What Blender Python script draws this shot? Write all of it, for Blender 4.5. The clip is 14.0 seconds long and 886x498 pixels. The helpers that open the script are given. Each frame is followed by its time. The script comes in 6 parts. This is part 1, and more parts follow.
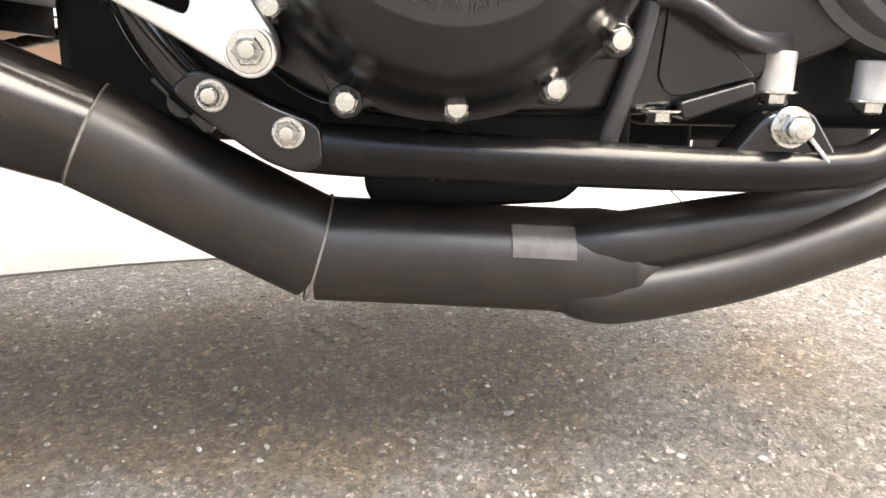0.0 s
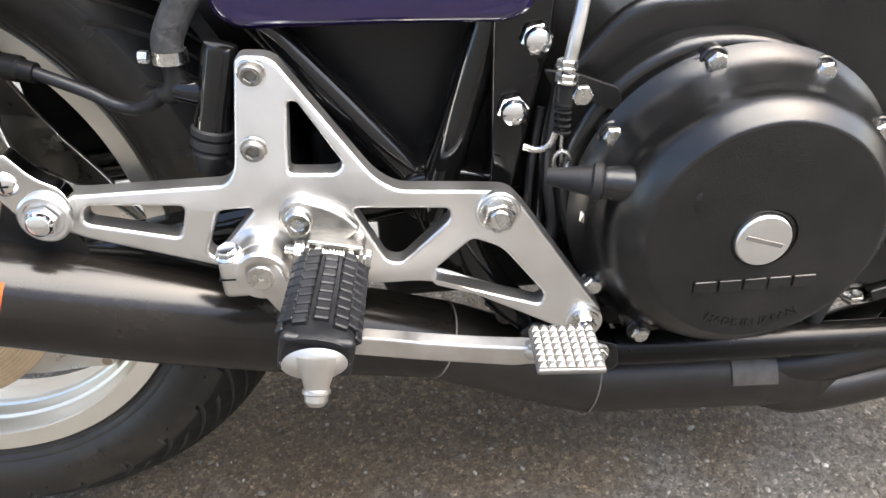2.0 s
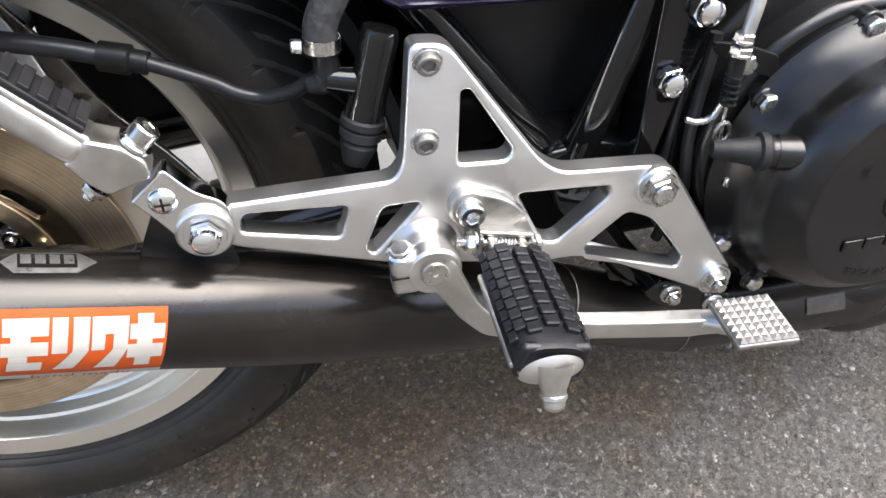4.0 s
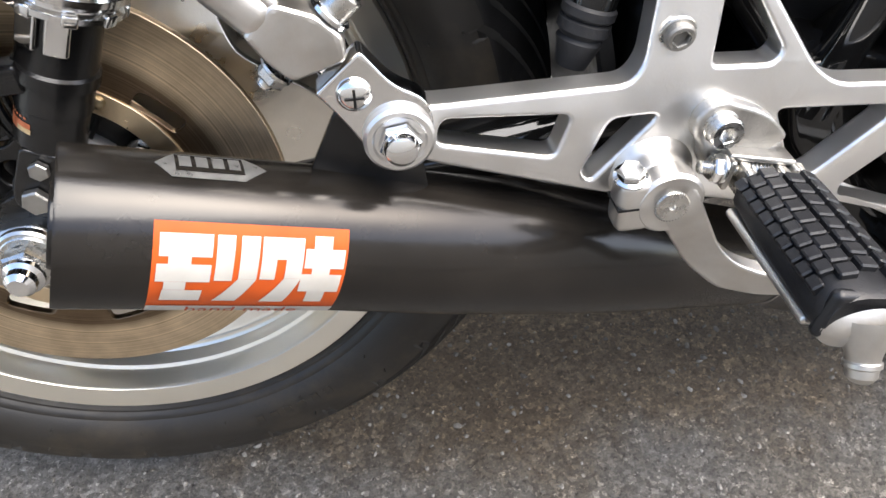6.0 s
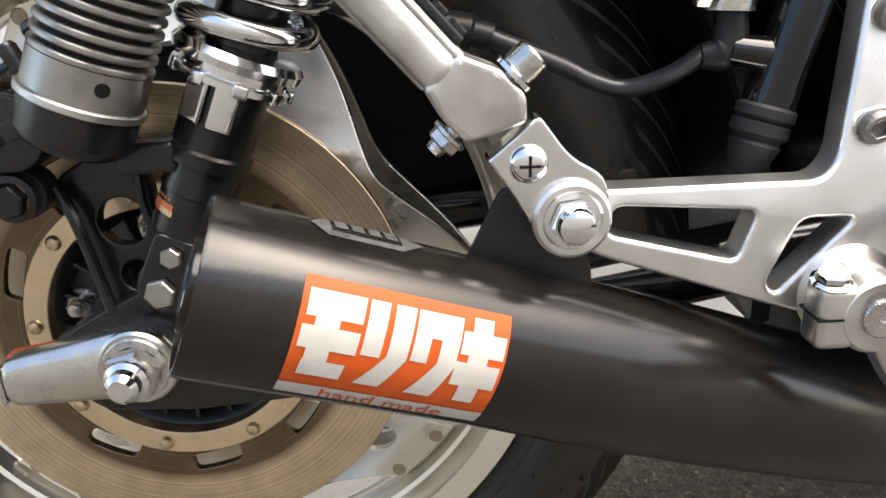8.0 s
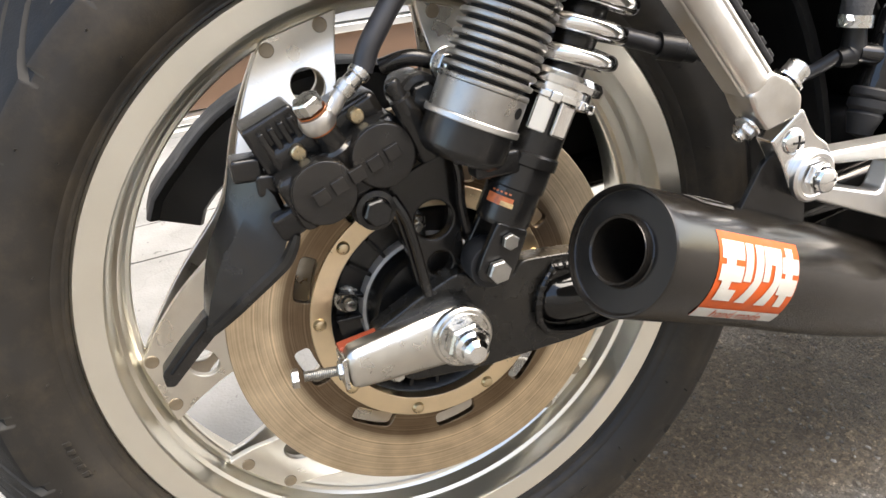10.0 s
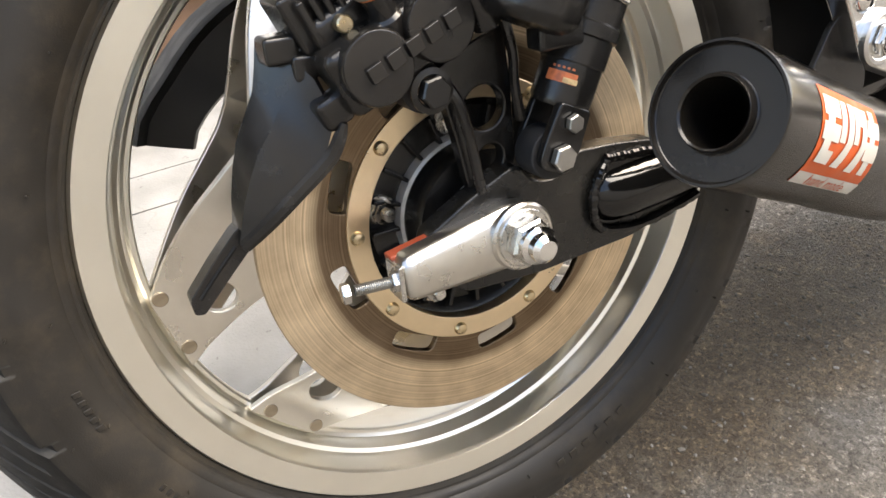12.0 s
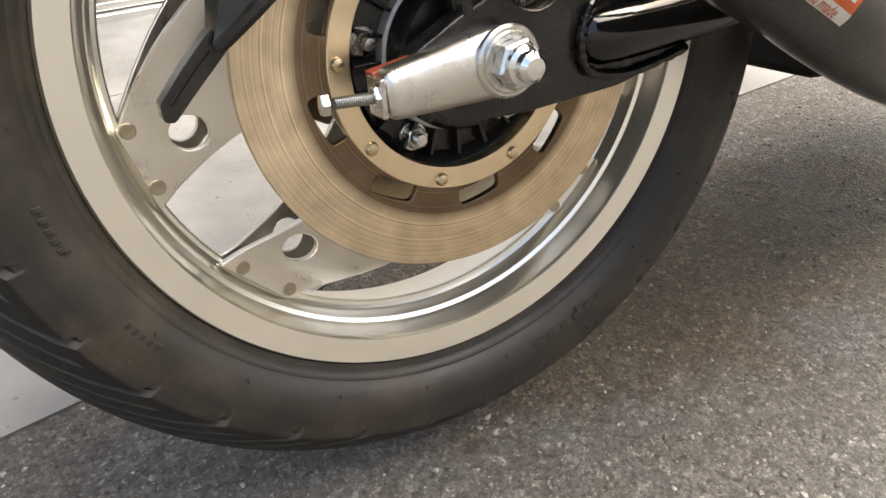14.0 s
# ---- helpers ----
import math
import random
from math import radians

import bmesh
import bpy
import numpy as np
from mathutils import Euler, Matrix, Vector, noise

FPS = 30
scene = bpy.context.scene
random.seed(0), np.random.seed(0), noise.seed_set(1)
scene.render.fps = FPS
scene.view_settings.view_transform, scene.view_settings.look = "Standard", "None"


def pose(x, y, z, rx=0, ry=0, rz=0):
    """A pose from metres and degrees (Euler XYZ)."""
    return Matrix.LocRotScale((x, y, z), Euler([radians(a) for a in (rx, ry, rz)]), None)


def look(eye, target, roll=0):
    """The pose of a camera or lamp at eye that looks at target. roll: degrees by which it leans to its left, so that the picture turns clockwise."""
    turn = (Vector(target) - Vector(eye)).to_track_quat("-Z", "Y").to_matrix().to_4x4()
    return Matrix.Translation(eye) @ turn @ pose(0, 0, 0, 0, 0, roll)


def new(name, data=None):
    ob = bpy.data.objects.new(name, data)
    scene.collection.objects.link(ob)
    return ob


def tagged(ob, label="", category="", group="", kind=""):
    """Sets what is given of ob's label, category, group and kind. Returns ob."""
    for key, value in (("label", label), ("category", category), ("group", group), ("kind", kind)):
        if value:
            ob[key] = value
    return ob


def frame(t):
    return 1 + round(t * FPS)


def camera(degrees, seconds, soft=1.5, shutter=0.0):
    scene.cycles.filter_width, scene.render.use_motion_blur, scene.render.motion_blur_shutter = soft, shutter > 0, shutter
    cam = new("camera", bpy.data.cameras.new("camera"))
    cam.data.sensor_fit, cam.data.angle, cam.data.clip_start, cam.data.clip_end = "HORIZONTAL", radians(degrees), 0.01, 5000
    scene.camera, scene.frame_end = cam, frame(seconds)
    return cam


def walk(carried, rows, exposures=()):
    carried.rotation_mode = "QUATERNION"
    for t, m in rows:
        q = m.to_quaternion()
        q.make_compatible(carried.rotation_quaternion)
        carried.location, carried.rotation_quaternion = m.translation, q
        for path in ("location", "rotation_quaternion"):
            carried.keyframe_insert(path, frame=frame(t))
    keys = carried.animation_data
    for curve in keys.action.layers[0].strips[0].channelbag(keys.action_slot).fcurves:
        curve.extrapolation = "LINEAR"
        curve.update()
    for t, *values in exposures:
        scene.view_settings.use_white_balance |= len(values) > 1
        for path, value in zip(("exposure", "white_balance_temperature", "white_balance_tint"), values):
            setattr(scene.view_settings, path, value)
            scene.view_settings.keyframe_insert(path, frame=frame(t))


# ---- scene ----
cam = camera(61.1, 14.0)
PATH = [
    (0.0, (0.0305, -0.0322, 0.3989), (0.0933, 1.7894, -0.4244), -0.26),
    (0.5, (-0.04, -0.007, 0.469), (-0.002, 1.796, -0.396), -1.2),
    (1.0, (-0.065, 0.008, 0.523), (-0.055, 1.81, -0.346), -2.0),
    (1.5, (-0.094, -0.015, 0.659), (-0.09, 1.632, -0.476), -3.0),
    (2.0, (-0.149, -0.014, 0.759), (-0.19, 1.493, -0.555), -5.8),
    (2.5, (-0.168, 0.015, 0.787), (-0.15, 1.409, -0.647), -7.3),
    (3.0, (-0.235, 0.042, 0.804), (-0.154, 1.357, -0.701), -5.8),
    (3.2, (-0.259, 0.049, 0.806), (-0.13, 1.338, -0.718), -5.6),
    (5.3, (-0.391, 0.065, 0.756), (-0.126, 1.349, -0.755), -0.2),
    (5.5, (-0.398, 0.078, 0.736), (-0.171, 1.352, -0.79), -0.5),
    (6.0, (-0.418, 0.112, 0.714), (-0.343, 1.374, -0.835), -4.7),
    (6.5, (-0.434, 0.12, 0.709), (-0.444, 1.388, -0.839), -6.6),
    (7.0, (-0.443, 0.12, 0.704), (-0.496, 1.472, -0.769), -6.7),
    (7.5, (-0.462, 0.111, 0.658), (-0.493, 1.739, -0.504), -5.1),
    (8.0, (-0.475, 0.098, 0.63), (-0.476, 1.812, -0.4), -4.1),
    (8.5, (-0.513, 0.082, 0.646), (-0.405, 1.786, -0.395), -2.7),
    (9.0, (-0.612, 0.052, 0.693), (-0.274, 1.704, -0.381), -2.0),
    (9.2, (-0.66, 0.039, 0.698), (-0.26, 1.649, -0.42), -1.8),
    (11.3, (-0.856, 0.13, 0.68), (-0.077, 1.64, -0.376), 0.6),
    (11.5, (-0.855, 0.131, 0.667), (-0.088, 1.616, -0.432), -0.2),
    (12.0, (-0.863, 0.114, 0.629), (-0.095, 1.557, -0.523), -0.4),
    (12.5, (-0.865, 0.109, 0.602), (-0.076, 1.51, -0.587), -0.5),
    (13.0, (-0.857, 0.101, 0.584), (-0.061, 1.476, -0.631), 0.1),
    (13.5, (-0.87, 0.09, 0.557), (-0.045, 1.452, -0.652), 1.8),
    (14.0, (-0.887, 0.08, 0.543), (-0.065, 1.469, -0.637), 2.1),
]
EXPOSURES = [(0.0, 3.30, 7550, 10), (0.5, 3.27, 7550, 10), (1.0, 2.76, 7300, 10), (1.5, 2.46, 7100, 10), (2.5, 2.11, 6700, 10), (3.0, 2.01, 6600, 10), (5.5, 2.06, 6750, 10), (6.5, 2.20, 6850, 10), (7.5, 1.93, 7050, 10), (8.5, 1.93, 7350, 10), (9.0, 2.09, 7450, 10), (11.5, 2.48, 7500, 10), (12.0, 2.36, 7600, 10), (12.5, 2.11, 7750, 10), (14.0, 2.11, 7700, 10)]
walk(cam, [(t, look(eye, target, roll)) for t, eye, target, roll in PATH], EXPOSURES)

# ---- world and light ----
world = bpy.data.worlds.new("sky")
scene.world = world
world.use_nodes = True
wn = world.node_tree
bg = wn.nodes["Background"]
sky = wn.nodes.new("ShaderNodeTexSky")
sky.sky_type = "NISHITA"
sky.sun_disc = False
sky.sun_elevation = radians(55)
sky.sun_rotation = radians(88)
sky.air_density, sky.dust_density, sky.ozone_density = 1.0, 2.5, 1.0
wn.links.new(sky.outputs[0], bg.inputs[0])
bg.inputs[1].default_value = 0.15
sun = new("sun", bpy.data.lights.new("sun", "SUN"))
sun.data.energy = 1.5
sun.data.angle = radians(50)
sun.data.color = (1.0, 0.97, 0.93)
sun.matrix_world = look((1.7, -0.7, 5.5), (0, 0.0, 0))


# ---- materials ----
def material(name, color, rough=0.5, metal=0.0, vary=0.15, scale=60.0, bump=0.0, bump_scale=400.0, coat=0.0, dirt=None, dirt_amount=0.35, rough_vary=0.1, spec=0.5):
    """A painted, cast or moulded surface with stains at two scales and a fine relief."""
    m = bpy.data.materials.new(name)
    m.use_nodes = True
    n, l = m.node_tree.nodes, m.node_tree.links
    b = n["Principled BSDF"]
    co = n.new("ShaderNodeTexCoord")
    big = n.new("ShaderNodeTexNoise")
    big.inputs["Scale"].default_value, big.inputs["Detail"].default_value = scale, 6
    fine = n.new("ShaderNodeTexNoise")
    fine.inputs["Scale"].default_value, fine.inputs["Detail"].default_value = bump_scale, 4
    for t in (big, fine):
        l.new(co.outputs["Object"], t.inputs["Vector"])
    ramp = n.new("ShaderNodeValToRGB")
    ramp.color_ramp.elements[0].position, ramp.color_ramp.elements[1].position = 0.3, 0.7
    c = Vector(color)
    dark = c * (1 - vary)
    ramp.color_ramp.elements[0].color = (*dark, 1)
    ramp.color_ramp.elements[1].color = (*[min(1, v) for v in c * (1 + vary * 0.6)], 1)
    l.new(big.outputs["Fac"], ramp.inputs[0])
    out = ramp.outputs[0]
    if dirt:
        spots = n.new("ShaderNodeTexNoise")
        spots.inputs["Scale"].default_value, spots.inputs["Detail"].default_value, spots.inputs["Roughness"].default_value = scale * 0.35, 8, 0.7
        l.new(co.outputs["Object"], spots.inputs["Vector"])
        cut = n.new("ShaderNodeMapRange")
        cut.inputs[1].default_value, cut.inputs[2].default_value, cut.inputs[4].default_value = 0.48, 0.75, dirt_amount
        l.new(spots.outputs["Fac"], cut.inputs[0])
        mix = n.new("ShaderNodeMix")
        mix.data_type = "RGBA"
        l.new(cut.outputs[0], mix.inputs[0])
        l.new(out, mix.inputs[6])
        mix.inputs[7].default_value = (*dirt, 1)
        out = mix.outputs[2]
    l.new(out, b.inputs["Base Color"])
    b.inputs["Metallic"].default_value = metal
    rr = n.new("ShaderNodeMapRange")
    rr.inputs[1].default_value, rr.inputs[2].default_value = 0.3, 0.7
    rr.inputs[3].default_value, rr.inputs[4].default_value = max(0.02, rough - rough_vary), min(1, rough + rough_vary)
    l.new(big.outputs["Fac"], rr.inputs[0])
    l.new(rr.outputs[0], b.inputs["Roughness"])
    b.inputs["Specular IOR Level"].default_value = spec
    b.inputs["Coat Weight"].default_value = coat
    b.inputs["Coat Roughness"].default_value = 0.05
    if bump:
        bp = n.new("ShaderNodeBump")
        bp.inputs["Strength"].default_value, bp.inputs["Distance"].default_value = bump, 0.001
        l.new(fine.outputs["Fac"], bp.inputs["Height"])
        l.new(bp.outputs[0], b.inputs["Normal"])
    return m


M_SATIN = material("satin_black_enamel", (0.0105, 0.0092, 0.0078), 0.18, spec=0.38, rough_vary=0.03, vary=0.25, scale=45, bump=0.04, bump_scale=900, dirt=(0.035, 0.030, 0.025), dirt_amount=0.25)
M_GLOSS = material("gloss_black_frame_paint", (0.005, 0.005, 0.005), 0.09, vary=0.2, scale=30, bump=0.04, bump_scale=180, rough_vary=0.04)
# frame black with its specular cut, in place of darker reflections on the lower rail
M_RAIL = material("dim_reflection_frame_black", (0.006, 0.0058, 0.0055), 0.24, vary=0.25, scale=40, bump=0.06, bump_scale=200, spec=0.22, rough_vary=0.05)
M_ARM = material("dusty_black_arm_paint", (0.010, 0.0097, 0.0090), 0.27, vary=0.3, scale=60, bump=0.25, bump_scale=260, dirt=(0.045, 0.040, 0.032), dirt_amount=0.35, spec=0.5, rough_vary=0.06)
M_ENGINE = material("matt_black_engine_paint", (0.0075, 0.0073, 0.0071), 0.215, spec=0.50, rough_vary=0.03, vary=0.2, scale=50, bump=0.15, bump_scale=1100, dirt=(0.05, 0.045, 0.04), dirt_amount=0.2)
# for black metal, and for pieces that paint the shade in slots and holes
M_DARK = material("black_metal_and_recess_shade", (0.006, 0.006, 0.006), 0.55, spec=0.25, vary=0.3, scale=40, bump=0.2, bump_scale=500)
M_PLASTIC = material("black_moulded_plastic", (0.009, 0.009, 0.0092), 0.42, spec=0.3, vary=0.2, scale=40, bump=0.15, bump_scale=700)
M_RUBBER = material("black_rubber", (0.013, 0.013, 0.014), 0.58, spec=0.35, vary=0.25, scale=70, bump=0.25, bump_scale=900, dirt=(0.06, 0.06, 0.06), dirt_amount=0.2)
M_HOSE = material("black_rubber_hose", (0.016, 0.016, 0.018), 0.38, vary=0.2, scale=60)
M_ALU = material("polished_aluminium", (0.80, 0.795, 0.78), 0.36, 1.0, vary=0.05, scale=35, bump=0.08, bump_scale=600, rough_vary=0.04, dirt=(0.62, 0.58, 0.52), dirt_amount=0.2)
M_CAST = material("cast_aluminium", (0.62, 0.60, 0.565), 0.40, 1.0, vary=0.1, scale=60, bump=0.10, bump_scale=900, dirt=(0.4, 0.34, 0.26), dirt_amount=0.35)
M_BLOCK = material("polished_cast_block", (0.64, 0.62, 0.575), 0.29, 1.0, vary=0.05, scale=80, bump=0.03, bump_scale=700, dirt=(0.52, 0.47, 0.39), dirt_amount=0.12, rough_vary=0.03)
M_WORN = material("worn_grey_casting", (0.45, 0.44, 0.415), 0.40, 1.0, vary=0.15, scale=90, bump=0.3, bump_scale=500, dirt=(0.26, 0.20, 0.13), dirt_amount=0.45)
M_CASE = material("dull_grey_case", (0.115, 0.113, 0.110), 0.38, 0.3, vary=0.2, scale=40, bump=0.15, bump_scale=700, dirt=(0.05, 0.045, 0.04), dirt_amount=0.3)
M_STEEL = material("zinc_plated_steel", (0.62, 0.61, 0.58), 0.27, 1.0, vary=0.12, scale=150, bump=0.1, bump_scale=800, dirt=(0.35, 0.28, 0.2), dirt_amount=0.3)
M_CHROME = material("chrome", (0.85, 0.85, 0.84), 0.12, 1.0, vary=0.05, scale=60, rough_vary=0.03)
M_RIM = material("anodised_rim_aluminium", (0.92, 0.895, 0.81), 0.30, 1.0, vary=0.03, scale=25, rough_vary=0.02)
M_SPOKE = material("satin_spoke_plate", (0.76, 0.725, 0.655), 0.33, 1.0, vary=0.06, scale=40, bump=0.1, bump_scale=600, dirt=(0.5, 0.44, 0.36), dirt_amount=0.25)
M_RIVET = material("tan_anodised_rivet", (0.40, 0.335, 0.25), 0.48, 1.0, vary=0.12, scale=200, bump=0.1, bump_scale=600)
M_CARRIER = material("bronze_anodised_carrier", (0.84, 0.68, 0.46), 0.36, 1.0, vary=0.06, scale=60, bump=0.08, bump_scale=700, dirt=(0.55, 0.42, 0.28), dirt_amount=0.25)
M_PURPLE = material("deep_purple_lacquer", (0.013, 0.0065, 0.045), 0.1, vary=0.1, scale=20, coat=1.0, rough_vary=0.03)
M_RED = material("orange_red_sticker", (0.50, 0.078, 0.012), 0.45, vary=0.10, scale=60, spec=0.3)
M_SILVERFOIL = material("worn_silver_foil", (0.62, 0.60, 0.55), 0.40, 0.4, vary=0.06, scale=120, dirt=(0.55, 0.48, 0.38), dirt_amount=0.25)
M_BADGE = material("grey_metal_badge", (0.33, 0.33, 0.32), 0.35, 0.8, vary=0.2, scale=200)
M_BRASS = material("yellow_zinc_bolt", (0.62, 0.50, 0.32), 0.33, 1.0, vary=0.15, scale=200)
M_WELD = material("bare_welded_steel", (0.24, 0.22, 0.20), 0.42, 0.5, vary=0.35, scale=120, bump=0.3, bump_scale=600)
M_PATCH = material("scorched_pipe_joint", (0.085, 0.078, 0.070), 0.36, vary=0.4, scale=60, bump=0.2, bump_scale=500)
M_PAD = material("dull_cast_pad", (0.30, 0.29, 0.27), 0.5, 0.9, vary=0.2, scale=120, bump=0.3, bump_scale=600)
M_HUB = material("dull_grey_hub", (0.50, 0.49, 0.47), 0.40, 0.35, vary=0.3, scale=60, bump=0.2, bump_scale=500, dirt=(0.16, 0.14, 0.11), dirt_amount=0.4)
M_PEG = material("peg_rubber", (0.0075, 0.0078, 0.0090), 0.42, spec=0.45, vary=0.25, scale=90, bump=0.15, bump_scale=900, rough_vary=0.08)
M_CALIPER = material("dusty_black_casting", (0.0095, 0.0090, 0.0085), 0.23, vary=0.3, scale=70, bump=0.08, bump_scale=900, dirt=(0.042, 0.034, 0.026), dirt_amount=0.32, spec=0.5, rough_vary=0.06)
M_HEADER = material("heat_dulled_black_pipe", (0.013, 0.0112, 0.0095), 0.38, vary=0.3, scale=30, bump=0.12, bump_scale=700, dirt=(0.042, 0.033, 0.025), dirt_amount=0.4, spec=0.5, rough_vary=0.06)
M_BRICKRED = material("red_sealant", (0.28, 0.05, 0.02), 0.6)
M_WALLBROWN = material("brown_lacquered_panel", (0.20, 0.115, 0.07), 0.45, vary=0.12, scale=6)
M_SASH = material("silver_sash_rail", (0.75, 0.75, 0.73), 0.35, 0.9, vary=0.06, scale=10)
M_SHUTTER = material("pale_shutter_paint", (0.58, 0.58, 0.57), 0.5, vary=0.1, scale=5)
M_BOUNCE = material("cream_bounce_render", (0.62, 0.56, 0.47), 0.8, vary=0.12, scale=3, bump=0.3, bump_scale=120)
M_CHAIN = material("oily_chain_steel", (0.10, 0.075, 0.05), 0.4, 0.9, vary=0.4, scale=150, bump=0.2)


def disc_material():
    """Ground steel with concentric wear lines about the wheel's axis, rusty towards the carrier."""
    m = bpy.data.materials.new("worn_brake_disc")
    m.use_nodes = True
    n, l = m.node_tree.nodes, m.node_tree.links
    b = n["Principled BSDF"]
    co = n.new("ShaderNodeTexCoord")
    sep = n.new("ShaderNodeSeparateXYZ")
    l.new(co.outputs["Object"], sep.inputs[0])
    flat = n.new("ShaderNodeCombineXYZ")
    l.new(sep.outputs["X"], flat.inputs["X"])
    l.new(sep.outputs["Z"], flat.inputs["Y"])
    length = n.new("ShaderNodeVectorMath")
    length.operation = "LENGTH"
    l.new(flat.outputs[0], length.inputs[0])
    rings = n.new("ShaderNodeTexNoise")
    rings.noise_dimensions = "1D"
    rings.inputs["Scale"].default_value, rings.inputs["Detail"].default_value = 760, 8
    l.new(length.outputs["Value"], rings.inputs["W"])
    spots = n.new("ShaderNodeTexNoise")
    spots.inputs["Scale"].default_value, spots.inputs["Detail"].default_value = 45, 8
    l.new(co.outputs["Object"], spots.inputs["Vector"])
    zone = n.new("ShaderNodeValToRGB")
    zone.color_ramp.elements[0].position, zone.color_ramp.elements[1].position = 0.1115, 0.1145
    zone.color_ramp.elements[0].color, zone.color_ramp.elements[1].color = (0.205, 0.153, 0.105, 1), (0.78, 0.65, 0.475, 1)
    l.new(length.outputs["Value"], zone.inputs[0])
    tone = n.new("ShaderNodeValToRGB")
    tone.color_ramp.elements[0].position, tone.color_ramp.elements[1].position = 0.3, 0.7
    tone.color_ramp.elements[0].color, tone.color_ramp.elements[1].color = (0.55, 0.50, 0.44, 1), (1.22, 1.20, 1.16, 1)
    add = n.new("ShaderNodeMath")
    add.operation = "MULTIPLY_ADD"
    add.inputs[1].default_value, add.inputs[2].default_value = 0.45, 0.0
    l.new(spots.outputs["Fac"], add.inputs[0])
    add2 = n.new("ShaderNodeMath")
    add2.operation = "MULTIPLY_ADD"
    add2.inputs[1].default_value = 0.55
    l.new(rings.outputs["Fac"], add2.inputs[0])
    l.new(add.outputs[0], add2.inputs[2])
    l.new(add2.outputs[0], tone.inputs[0])
    mul = n.new("ShaderNodeMix")
    mul.data_type, mul.blend_type = "RGBA", "MULTIPLY"
    mul.inputs[0].default_value = 1
    l.new(zone.outputs[0], mul.inputs[6])
    l.new(tone.outputs[0], mul.inputs[7])
    l.new(mul.outputs[2], b.inputs["Base Color"])
    b.inputs["Metallic"].default_value = 0.97
    b.inputs["Roughness"].default_value = 0.38
    b.inputs["Anisotropic"].default_value = 0.7
    ground = n.new("ShaderNodeTangent")
    ground.direction_type, ground.axis = "RADIAL", "Y"
    l.new(ground.outputs[0], b.inputs["Tangent"])
    bp = n.new("ShaderNodeBump")
    bp.inputs["Strength"].default_value, bp.inputs["Distance"].default_value = 0.25, 0.0004
    l.new(rings.outputs["Fac"], bp.inputs["Height"])
    l.new(bp.outputs[0], b.inputs["Normal"])
    return m


